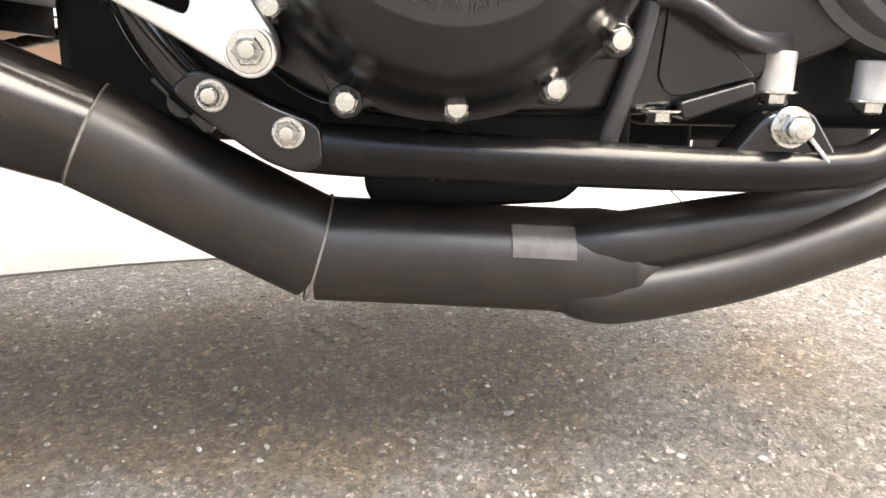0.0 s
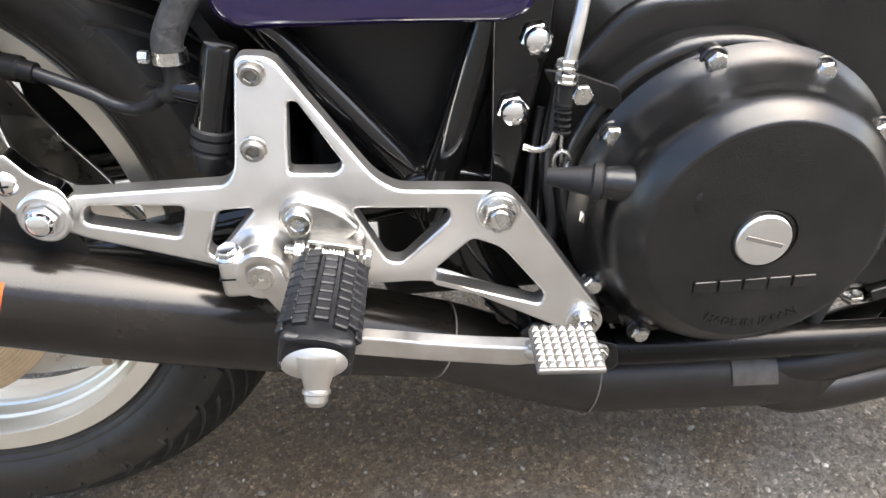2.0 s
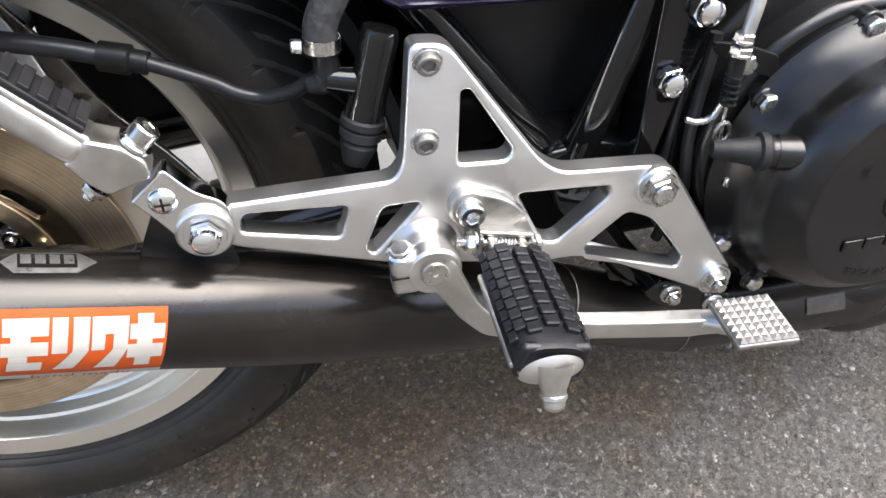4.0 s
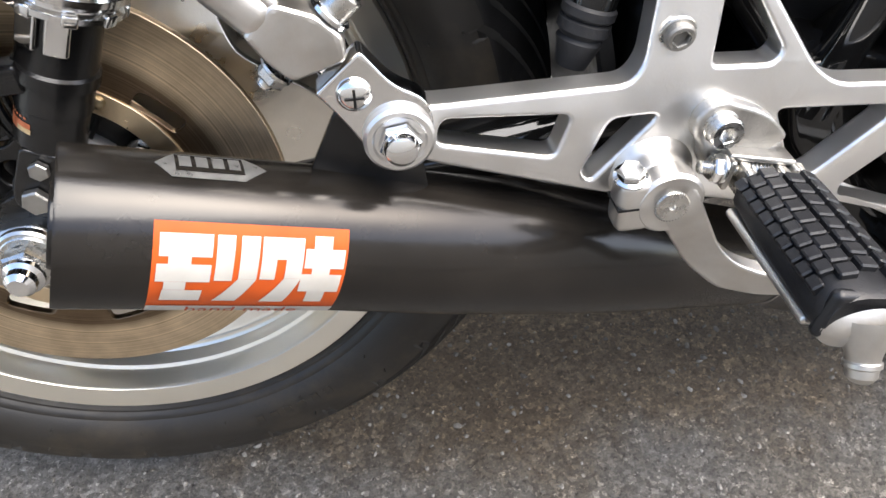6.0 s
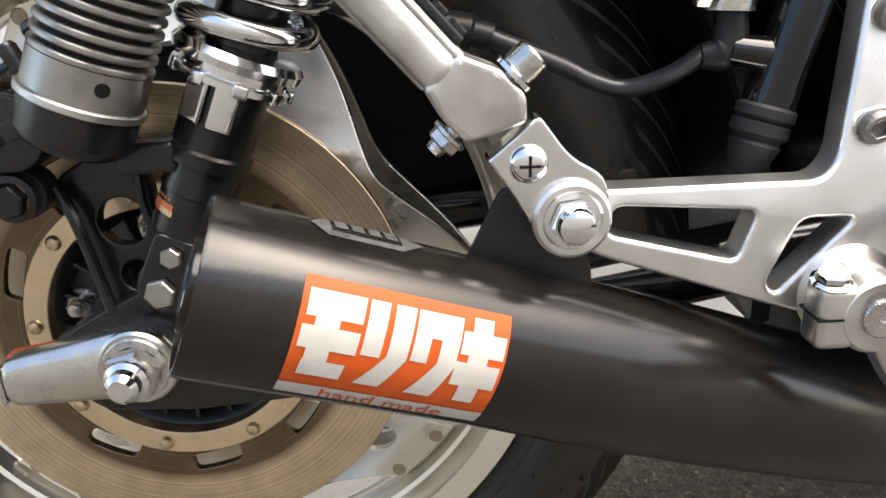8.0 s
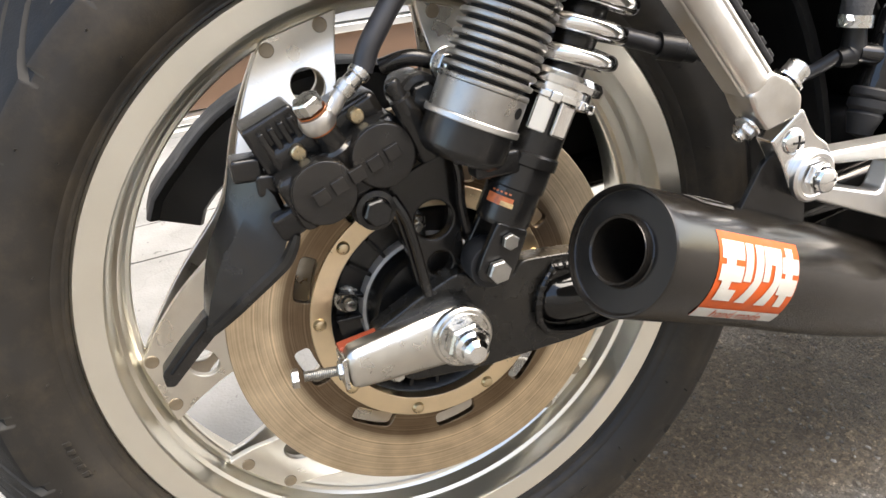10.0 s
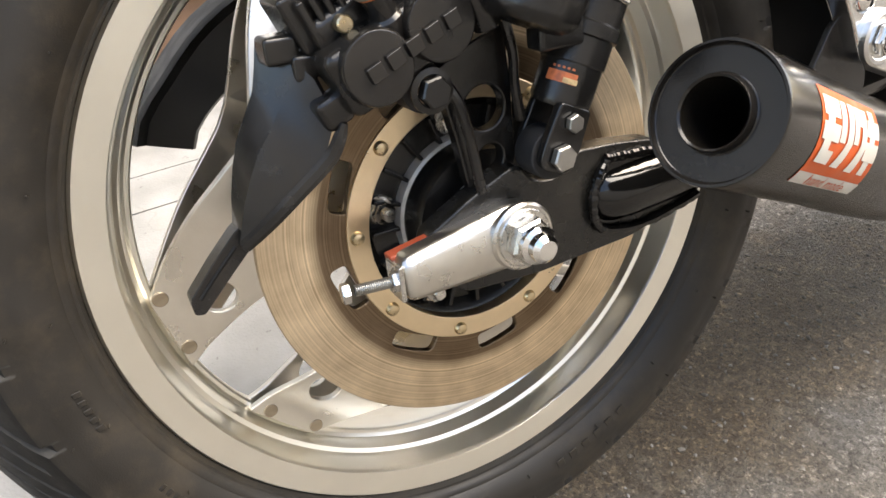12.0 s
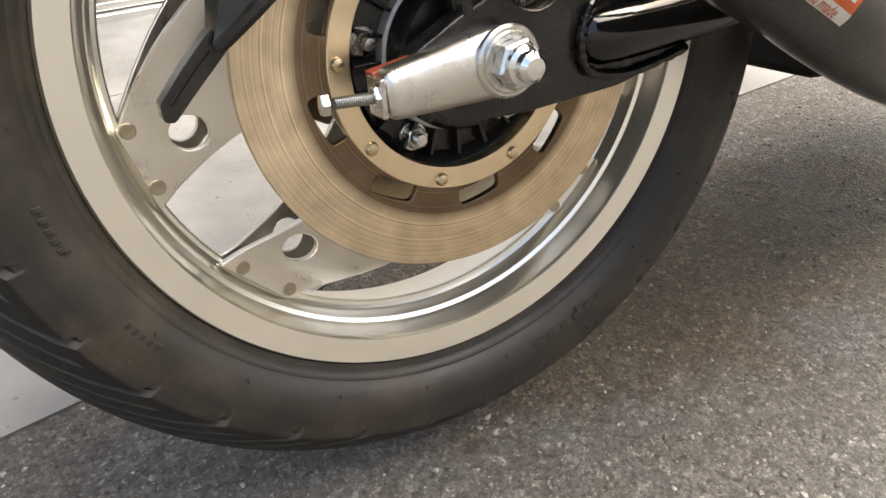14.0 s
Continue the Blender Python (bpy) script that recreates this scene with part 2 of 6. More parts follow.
def asphalt_material():
    """Worn asphalt: uneven stones of several sizes bedded in tar, brownish in stains, with shade painted into crevices
    and under the motorcycle.
    """
    m = bpy.data.materials.new("worn_asphalt")
    m.use_nodes = True
    n, l = m.node_tree.nodes, m.node_tree.links
    b = n["Principled BSDF"]
    co = n.new("ShaderNodeTexCoord").outputs["Object"]

    def noise_of(scale, detail, rough=0.6):
        q = n.new("ShaderNodeTexNoise")
        q.inputs["Scale"].default_value, q.inputs["Detail"].default_value, q.inputs["Roughness"].default_value = scale, detail, rough
        l.new(co, q.inputs["Vector"])
        return q

    def cells_of(scale, where):
        q = n.new("ShaderNodeTexVoronoi")
        q.inputs["Scale"].default_value = scale
        l.new(where, q.inputs["Vector"])
        return q

    def ramp_of(fac, stops):
        q = n.new("ShaderNodeValToRGB")
        e = q.color_ramp.elements
        e[0].position, e[0].color = stops[0][0], (*stops[0][1], 1)
        e[1].position, e[1].color = stops[-1][0], (*stops[-1][1], 1)
        for p, c in stops[1:-1]:
            e.new(p).color = (*c, 1)
        l.new(fac, q.inputs[0])
        return q.outputs[0]

    def times(x, y):
        q = n.new("ShaderNodeMix")
        q.data_type, q.blend_type = "RGBA", "MULTIPLY"
        q.inputs[0].default_value = 1
        l.new(x, q.inputs[6])
        l.new(y, q.inputs[7])
        return q.outputs[2]

    def plus(x, k, y):
        q = n.new("ShaderNodeMath")
        q.operation = "MULTIPLY_ADD"
        q.inputs[1].default_value = k
        l.new(x, q.inputs[0])
        l.new(y, q.inputs[2])
        return q.outputs[0]

    warp = n.new("ShaderNodeMix")
    warp.data_type = "VECTOR"
    warp.inputs[0].default_value = 0.010
    l.new(co, warp.inputs[4])
    l.new(noise_of(150, 4).outputs["Color"], warp.inputs[5])
    stones, chips = cells_of(165, warp.outputs[1]), cells_of(430, warp.outputs[1])
    lumps, blotch, stain = noise_of(190, 8, 0.72), noise_of(48, 6), noise_of(3.2, 9, 0.62)
    tone = [n.new("ShaderNodeSeparateColor") for _ in range(2)]
    l.new(stones.outputs["Color"], tone[0].inputs[0])
    l.new(chips.outputs["Color"], tone[1].inputs[0])
    color = ramp_of(tone[0].outputs[0], [(0.0, (0.112, 0.106, 0.097)), (0.5, (0.154, 0.147, 0.137)), (0.90, (0.194, 0.187, 0.176)), (0.975, (0.25, 0.241, 0.227)), (1.0, (0.34, 0.33, 0.31))])
    color = times(color, ramp_of(tone[1].outputs[0], [(0.0, (0.70, 0.70, 0.70)), (0.93, (1.15, 1.14, 1.12)), (0.955, (1.8, 1.8, 1.77)), (1.0, (2.1, 2.1, 2.05))]))
    # the low spots of the relief get crevice shade in their colour
    color = times(color, ramp_of(lumps.outputs["Fac"], [(0.35, (0.27, 0.25, 0.23)), (0.46, (0.95, 0.95, 0.95)), (0.62, (1.18, 1.18, 1.18))]))
    color = times(color, ramp_of(blotch.outputs["Fac"], [(0.32, (0.80, 0.79, 0.77)), (0.66, (1.10, 1.10, 1.10))]))
    color = times(color, ramp_of(stain.outputs["Fac"], [(0.40, (0.95, 0.90, 0.83)), (0.66, (1.10, 1.12, 1.16))]))
    # warm brown shade under the motorcycle's rear, painted into the colour, longer than wide
    spot = n.new("ShaderNodeMapping")
    spot.inputs["Location"].default_value, spot.inputs["Scale"].default_value = (0.20, -1.72, 0.0), (0.95, 3.1, 0.0)
    l.new(co, spot.inputs["Vector"])
    reach = n.new("ShaderNodeVectorMath")
    reach.operation = "LENGTH"
    l.new(spot.outputs[0], reach.inputs[0])
    edge = plus(noise_of(6.0, 8, 0.65).outputs["Fac"], 0.9, reach.outputs["Value"])
    color = times(color, ramp_of(edge, [(0.58, (0.80, 0.62, 0.42)), (0.82, (0.86, 0.71, 0.53)), (1.0, (1.0, 1.0, 1.0))]))
    l.new(color, b.inputs["Base Color"])
    b.inputs["Roughness"].default_value = 0.56
    height = plus(stones.outputs["Distance"], -0.55, plus(chips.outputs["Distance"], -0.25, plus(lumps.outputs["Fac"], 2.0, blotch.outputs["Fac"])))
    bp = n.new("ShaderNodeBump")
    bp.inputs["Strength"].default_value, bp.inputs["Distance"].default_value = 1.0, 0.0046
    l.new(height, bp.inputs["Height"])
    l.new(bp.outputs[0], b.inputs["Normal"])
    return m


def concrete_material():
    """Pale trowelled concrete with stains, pits and fine cracks."""
    m = material("pale_worn_concrete", (0.225, 0.227, 0.224), 0.85, vary=0.30, scale=8, bump=0.7, bump_scale=260, dirt=(0.17, 0.16, 0.14), dirt_amount=0.6)
    n, l = m.node_tree.nodes, m.node_tree.links
    b = n["Principled BSDF"]
    co = next(q for q in n if q.type == "TEX_COORD")
    bend = n.new("ShaderNodeTexNoise")
    bend.inputs["Scale"].default_value, bend.inputs["Detail"].default_value = 9, 6
    l.new(co.outputs["Object"], bend.inputs["Vector"])
    mix = n.new("ShaderNodeMix")
    mix.data_type = "VECTOR"
    mix.inputs[0].default_value = 0.16
    l.new(co.outputs["Object"], mix.inputs[4])
    l.new(bend.outputs["Color"], mix.inputs[5])
    net = n.new("ShaderNodeTexVoronoi")
    net.feature = "DISTANCE_TO_EDGE"
    net.inputs["Scale"].default_value = 2.6
    l.new(mix.outputs[1], net.inputs["Vector"])
    line = n.new("ShaderNodeMapRange")
    line.inputs[1].default_value, line.inputs[2].default_value, line.inputs[3].default_value, line.inputs[4].default_value = 0.001, 0.006, 0.90, 1.0
    l.new(net.outputs["Distance"], line.inputs[0])
    pits = n.new("ShaderNodeTexNoise")
    pits.inputs["Scale"].default_value, pits.inputs["Detail"].default_value = 70, 4
    l.new(co.outputs["Object"], pits.inputs["Vector"])
    hole = n.new("ShaderNodeMapRange")
    hole.inputs[1].default_value, hole.inputs[2].default_value, hole.inputs[3].default_value, hole.inputs[4].default_value = 0.27, 0.33, 0.5, 1.0
    l.new(pits.outputs["Fac"], hole.inputs[0])
    both = n.new("ShaderNodeMath")
    both.operation = "MULTIPLY"
    l.new(line.outputs[0], both.inputs[0])
    l.new(hole.outputs[0], both.inputs[1])
    old = b.inputs["Base Color"].links[0].from_socket
    mul = n.new("ShaderNodeMix")
    mul.data_type, mul.blend_type = "RGBA", "MULTIPLY"
    mul.inputs[0].default_value = 1
    l.new(old, mul.inputs[6])
    l.new(both.outputs[0], mul.inputs[7])
    l.new(mul.outputs[2], b.inputs["Base Color"])
    return m


M_DISC = disc_material()
M_ASPHALT = asphalt_material()
M_CONCRETE = concrete_material()
# paler rubber that paints the light caught by the groove walls
M_GROOVE = material("lit_groove_wall_rubber", (0.050, 0.047, 0.042), 0.7, vary=0.3, scale=60, spec=0.3)
M_TREAD = material("tread_rubber", (0.0080, 0.0078, 0.0076), 0.52, spec=0.35, vary=0.3, scale=60, bump=0.2, bump_scale=700, dirt=(0.030, 0.026, 0.020), dirt_amount=0.3)
M_TYRE = material("tyre_rubber", (0.0205, 0.0180, 0.0148), 0.48, spec=0.40, vary=0.2, scale=30, bump=0.12, bump_scale=800, dirt=(0.070, 0.054, 0.035), dirt_amount=0.8)


def grit_material():
    """Stones whose tone changes from one to the next."""
    m = bpy.data.materials.new("bedded_stone")
    m.use_nodes = True
    n, l = m.node_tree.nodes, m.node_tree.links
    b = n["Principled BSDF"]
    geo = n.new("ShaderNodeNewGeometry")
    ramp = n.new("ShaderNodeValToRGB")
    e = ramp.color_ramp.elements
    e[0].position, e[0].color = 0.0, (0.075, 0.066, 0.054, 1)
    e[1].position, e[1].color = 1.0, (0.36, 0.345, 0.315, 1)
    for p, c in ((0.45, (0.12, 0.108, 0.09, 1)), (0.75, (0.17, 0.155, 0.135, 1)), (0.93, (0.26, 0.245, 0.22, 1))):
        e.new(p).color = c
    l.new(geo.outputs["Random Per Island"], ramp.inputs[0])
    l.new(ramp.outputs[0], b.inputs["Base Color"])
    b.inputs["Roughness"].default_value = 0.5
    return m


M_GRIT = grit_material()


# ---- mesh tools ----
LEAN = 11.64  # the motorcycle leans on its stand, away from this side
RT = 0.345  # tyre radius
HUB = Vector((-0.6442, 0.5575, 0.3437))  # wheel centre in the place
TILT = Matrix.Rotation(radians(-LEAN), 4, "X")
motorcycle = new("motorcycle")
motorcycle.matrix_world = Matrix.Translation(HUB - TILT @ Vector((0, 0, RT))) @ TILT
tagged(motorcycle, "black and purple motorcycle leaning on its stand on asphalt", "motorcycle")


# the frame with the engine and all that is bolted to it, against the wheel: a little nose-down, and scaled to true size
CHASSIS = Matrix.LocRotScale((-0.01329, 0.00935, 0.00895), Euler((radians(1.536), radians(2.083), radians(2.347))), (1.0476,) * 3)
WHEEL_SIDE = ("rear_wheel", "swingarm", "chain_adjuster", "shock_absorber", "brake_caliper", "chain_guard", "drive_chain", "inner_mudguard")


def mesh_of(bm, name, mats, sharp=32):
    me = bpy.data.meshes.new(name)
    bmesh.ops.recalc_face_normals(bm, faces=bm.faces)
    bm.to_mesh(me)
    bm.free()
    for m in mats if isinstance(mats, (list, tuple)) else [mats]:
        me.materials.append(m)
    me.polygons.foreach_set("use_smooth", [True] * len(me.polygons))
    me.set_sharp_from_angle(angle=radians(sharp))
    return me


def part(name, bm, mats, parent=None, label="", sharp=32):
    """One mesh, in the motorcycle's own measures from the wheel's centre, under the motorcycle or one of its parts."""
    me = bm if isinstance(bm, bpy.types.Mesh) else mesh_of(bm, name, mats, sharp)
    ob = new(name, me)
    ob.parent = parent or motorcycle
    if ob.parent == motorcycle:
        ob.matrix_basis = Matrix.Translation((0, 0, RT)) @ (Matrix() if name in WHEEL_SIDE else CHASSIS)
    if label:
        tagged(ob, label)
    if len(me.polygons) < 6000:
        even = ob.modifiers.new("even_faces", "WEIGHTED_NORMAL")
        even.keep_sharp = True
    return ob


def piece(name, me, m, parent, label=""):
    """One more object on a shared mesh, at the pose m."""
    ob = new(name, me)
    ob.parent = parent
    ob.matrix_basis = (Matrix.Translation((0, 0, RT)) if parent == motorcycle else Matrix()) @ m
    if label:
        tagged(ob, label)
    return ob


def along(origin, way, spin=0.0):
    """A pose at origin whose z axis points along way."""
    return Matrix.Translation(origin) @ Vector(way).to_track_quat("Z", "Y").to_matrix().to_4x4() @ Matrix.Rotation(radians(spin), 4, "Z")


def lathe(profile, seg=48, m=None, bm=None, closed=False):
    """Revolves (radius, height) about z, then poses it."""
    bm = bm or bmesh.new()
    m = m or Matrix()
    rings = []
    for r, h in profile:
        if r < 1e-6:
            rings.append([bm.verts.new(m @ Vector((0, 0, h)))])
        else:
            rings.append([bm.verts.new(m @ Vector((r * math.cos(2 * math.pi * k / seg), r * math.sin(2 * math.pi * k / seg), h))) for k in range(seg)])
    pairs = list(zip(rings, rings[1:])) + ([(rings[-1], rings[0])] if closed else [])
    for a, b in pairs:
        for k in range(seg):
            j = (k + 1) % seg
            if len(a) == 1 and len(b) == 1:
                continue
            if len(a) == 1:
                bm.faces.new((a[0], b[k], b[j]))
            elif len(b) == 1:
                bm.faces.new((a[k], a[j], b[0]))
            else:
                bm.faces.new((a[k], a[j], b[j], b[k]))
    return bm


def smooth_path(points, n=8):
    """Points on a smooth curve through the given ones."""
    p = [Vector(q) for q in points]
    p = [p[0] * 2 - p[1]] + p + [p[-1] * 2 - p[-2]]
    out = []
    for a, b, c, d in zip(p, p[1:], p[2:], p[3:]):
        for k in range(n):
            t = k / n
            out.append(0.5 * ((2 * b) + (c - a) * t + (2 * a - 5 * b + 4 * c - d) * t * t + (3 * b - a - 3 * c + d) * t ** 3))
    return out + [p[-2]]


def tube(points, radius, seg=14, smooth=8, bm=None, squash=1.0, caps=True):
    """A round rod or pipe along a path; radius one number or one for each given point."""
    bm = bm or bmesh.new()
    pts = smooth_path(points, smooth) if smooth else [Vector(q) for q in points]
    if isinstance(radius, (int, float)):
        radii = [radius] * len(pts)
    else:
        f = np.linspace(0, len(radius) - 1, len(pts))
        radii = list(np.interp(f, range(len(radius)), radius))
    side = None
    rings = []
    for k, p in enumerate(pts):
        way = (pts[min(k + 1, len(pts) - 1)] - pts[max(k - 1, 0)]).normalized()
        if side is None:
            side = way.orthogonal().normalized()
        side = (side - way * side.dot(way)).normalized()
        up = way.cross(side)
        stretch = 1.0
        if 0 < k < len(pts) - 1 and not smooth:
            stretch = 1 / max(0.5, math.cos((pts[k + 1] - p).angle(p - pts[k - 1]) / 2))
        rings.append([bm.verts.new(p + (side * math.cos(2 * math.pi * j / seg) * stretch + up * math.sin(2 * math.pi * j / seg) * squash) * radii[k]) for j in range(seg)])
    for a, b in zip(rings, rings[1:]):
        for j in range(seg):
            i = (j + 1) % seg
            bm.faces.new((a[j], a[i], b[i], b[j]))
    if caps:
        bm.faces.new(rings[0])
        bm.faces.new(list(reversed(rings[-1])))
    return bm


def fillet(poly, r, n=4):
    """Rounds the corners of an outline; r one number or one for each corner."""
    out = []
    for k, p in enumerate(poly):
        a, b, c = Vector(poly[k - 1]), Vector(p), Vector(poly[(k + 1) % len(poly)])
        rr = r if isinstance(r, (int, float)) else r[k]
        u, v = (a - b), (c - b)
        d = min(rr, u.length * 0.48, v.length * 0.48)
        if d < 1e-5:
            out.append(b)
            continue
        s, e = b + u.normalized() * d, b + v.normalized() * d
        for j in range(n + 1):
            t = j / n
            out.append(s * (1 - t) ** 2 + b * 2 * t * (1 - t) + e * t * t)
    return out


def circle(cx, cz, r, n=24):
    return [Vector((cx + r * math.cos(2 * math.pi * k / n), cz + r * math.sin(2 * math.pi * k / n))) for k in range(n)]


def inset(loop, d):
    """The loop moved to its left by d."""
    n = len(loop)
    out = []
    for k in range(n):
        p, q, r = Vector(loop[k - 1][:2]), Vector(loop[k][:2]), Vector(loop[(k + 1) % n][:2])
        u, v = (q - p).normalized(), (r - q).normalized()
        nu, nv = Vector((-u.y, u.x)), Vector((-v.y, v.x))
        mid = (nu + nv).normalized()
        out.append(q + mid * (d / max(0.45, mid.dot(nu))))
    return out


def area(loop):
    return 0.5 * sum(loop[k - 1][0] * loop[k][1] - loop[k][0] * loop[k - 1][1] for k in range(len(loop)))


def plate(outline, holes, y0, y1, bevel=0.0, segments=2, m=None, shape=None):
    """A plate of the outline (x, z) from depth y0 (the near face) to y1, with openings through it and rounded edges."""
    bm = bmesh.new()
    loops = []
    for k, loop in enumerate([outline, *holes]):
        loop = [Vector((p[0], p[1])) for p in loop]
        loop = [p for j, p in enumerate(loop) if (p - loop[j - 1]).length > 1e-5]
        if (area(loop) > 0) != (k == 0):  # the solid lies on the left
            loop.reverse()
        loops.append(loop)
    sign = 1 if y1 > y0 else -1
    bevel = min(bevel, abs(y1 - y0) * 0.45)
    while bevel > 2e-4:  # as wide as the tightest corner allows
        worst = 1.0
        for loop in loops:
            small = inset(loop, bevel)
            worst = min([worst] + [(small[j] - small[j - 1]).dot(loop[j] - loop[j - 1]) for j in range(len(loop))])
        if worst > 0:
            break
        bevel *= 0.85
    steps = [(0.0, 0.0)]
    if bevel > 2e-4:
        steps = [(bevel * (1 - math.sin(radians(90 * j / (segments + 1)))), bevel * (1 - math.cos(radians(90 * j / (segments + 1))))) for j in range(segments + 2)]
    near_edges, far_edges = [], []
    for loop in loops:
        rows = [[(p, y0 + sign * dy) for p in inset(loop, dx)] for dx, dy in steps] + [[(p, y1 - sign * dy) for p in inset(loop, dx)] for dx, dy in reversed(steps)]
        rings = [[bm.verts.new((p.x, y, p.y)) for p, y in row] for row in rows]
        n = len(loop)
        for r0, r1 in zip(rings, rings[1:]):
            for j in range(n):
                bm.faces.new((r0[j - 1], r0[j], r1[j], r1[j - 1]))
        near_edges += [bm.edges.get((rings[0][j - 1], rings[0][j])) for j in range(n)]
        far_edges += [bm.edges.get((rings[-1][j - 1], rings[-1][j])) for j in range(n)]
    for edges in (near_edges, far_edges):
        bmesh.ops.triangle_fill(bm, use_beauty=True, use_dissolve=False, edges=edges)
    bmesh.ops.recalc_face_normals(bm, faces=bm.faces)
    if shape:
        for v in bm.verts:
            v.co = shape(v.co)
    if m:
        bm.transform(m)
    return bm


def block(cx, cy, cz, sx, sy, sz, bevel=0.004, m=None, bm=None, segments=3):
    """A box with rounded edges."""
    new_bm = bmesh.new()
    bmesh.ops.create_cube(new_bm, size=1.0, matrix=Matrix.Translation((cx, cy, cz)) @ Matrix.Diagonal((sx, sy, sz, 1)))
    if bevel:
        bmesh.ops.bevel(new_bm, geom=list(new_bm.edges), offset=bevel, segments=segments, profile=0.5, affect="EDGES", clamp_overlap=True)
    if m:
        new_bm.transform(m)
    if bm is None:
        return new_bm
    tmp = bpy.data.meshes.new("tmp")
    new_bm.to_mesh(tmp)
    new_bm.free()
    bm.from_mesh(tmp)
    bpy.data.meshes.remove(tmp)
    return bm


def prism(n, r, h0, h1, chamfer=0.0, bm=None, spin=0.0):
    """A hexagon or other prism about z, its outer end eased."""
    bm = bm or bmesh.new()
    rings = []
    for rr, h in ((r, h0), (r, h1 - chamfer), (r - chamfer, h1)):
        rings.append([bm.verts.new((rr * math.cos(2 * math.pi * (k + spin) / n), rr * math.sin(2 * math.pi * (k + spin) / n), h)) for k in range(n)])
    for a, b in zip(rings, rings[1:]):
        for k in range(n):
            bm.faces.new((a[k], a[(k + 1) % n], b[(k + 1) % n], b[k]))
    bm.faces.new(rings[-1])
    return bm


# fasteners, each with its seat at z = 0 and its head along z
def bolt_hex(r, h, flange=0.0, mat=None):
    bm = bmesh.new()
    if flange:
        lathe([(flange, 0), (flange, 0.0012), (r * 1.02, 0.0022)], 24, bm=bm)
    prism(6, r, 0.001, h, r * 0.12, bm)
    lathe([(0, h + 0.0001), (r * 0.78, h + 0.0001), (r * 0.82, h - r * 0.1)], 18, bm=bm)
    return mesh_of(bm, "hex_bolt", mat or M_STEEL)


def bolt_socket(r, h, hexr, mat=None):
    bm = lathe([(r, 0), (r, h - 0.001), (r - 0.001, h), (hexr * 1.1, h)], 24)
    lathe([(hexr * 1.1, h), (hexr, h - 0.0004), (hexr, h * 0.35), (0, h * 0.35)], 6, bm=bm)
    return mesh_of(bm, "socket_bolt", mat or M_STEEL)


def bolt_acorn(r, h, flange=0.0, mat=None):
    bm = bmesh.new()
    if flange:
        lathe([(flange, 0), (flange, 0.0016), (flange - 0.001, 0.0022), (r, 0.0024)], 28, bm=bm)
    prism(6, r, 0.001, h * 0.5, r * 0.1, bm)
    lathe([(r * 0.86, h * 0.45), (r * 0.85, h * 0.62), (r * 0.74, h * 0.82), (r * 0.45, h * 0.97), (0, h)], 20, bm=bm)
    return mesh_of(bm, "acorn_bolt", mat or M_CHROME)


def nut_stud(r, h, stud, stud_h, washer, mat=None):
    bm = bmesh.new()
    lathe([(washer, 0), (washer, 0.0014), (washer - 0.0006, 0.002), (r * 0.9, 0.002)], 28, bm=bm)
    prism(6, r, 0.0015, h, r * 0.12, bm)
    lathe([(r * 0.8, h), (stud * 1.05, h)], 18, bm=bm)
    prof = []
    n = max(2, int((stud_h - h) / 0.0011))
    for k in range(n):
        z = h + (stud_h - h) * k / n
        prof += [(stud, z), (stud * 0.9, z + 0.5 * (stud_h - h) / n)]
    prof += [(stud * 0.92, stud_h - 0.0003), (stud * 0.6, stud_h), (0, stud_h)]
    lathe(prof, 16, bm=bm)
    return mesh_of(bm, "nut_on_stud", mat or M_STEEL, 40)


OUT = Vector((0, -1, 0))


# ---- ground and wall ----
SLOPE = 0.125  # the kerb line and the wall run slightly askew to the motorcycle


def strip(name, corners, z, mat, label, category, depth=0.0, cuts=1):
    bm = bmesh.new()
    vs = [bm.verts.new((x, y, z)) for x, y in corners]
    bm.faces.new(vs)
    if depth:
        got = bmesh.ops.extrude_face_region(bm, geom=list(bm.faces))
        bmesh.ops.translate(bm, verts=[v for v in got["geom"] if isinstance(v, bmesh.types.BMVert)], vec=(0, 0, depth))
    ob = new(name, mesh_of(bm, name, mat))
    return tagged(ob, label, category, kind="structure")


strip("ground", [(-400, -400), (400, -400), (400, 400), (-400, 400)], 0.0, M_ASPHALT, "worn grey asphalt with pale stone grit", "ground")


def along_wall(x, off):
    return (x, off + SLOPE * x)


# a concrete apron starts behind the motorcycle and runs to the wall, in slabs with open joints
apron = new("pavement")
tagged(apron, "pale stained concrete apron in front of the wall", "pavement", kind="structure")
JOINTS = [-6.0, -3.2, -1.75, -1.27, 0.42, 1.9, 4.0, 7.0]


def kerb_line(x):
    """The apron's front edge, roughly along the wall, with a slight kink behind the wheel."""
    return float(np.interp(x, [-6.0, -1.05, -0.69, -0.48, -0.33, 0.42, 7.0], [-0.10, 0.638, 0.707, 0.790, 0.818, 0.905, 1.72]))


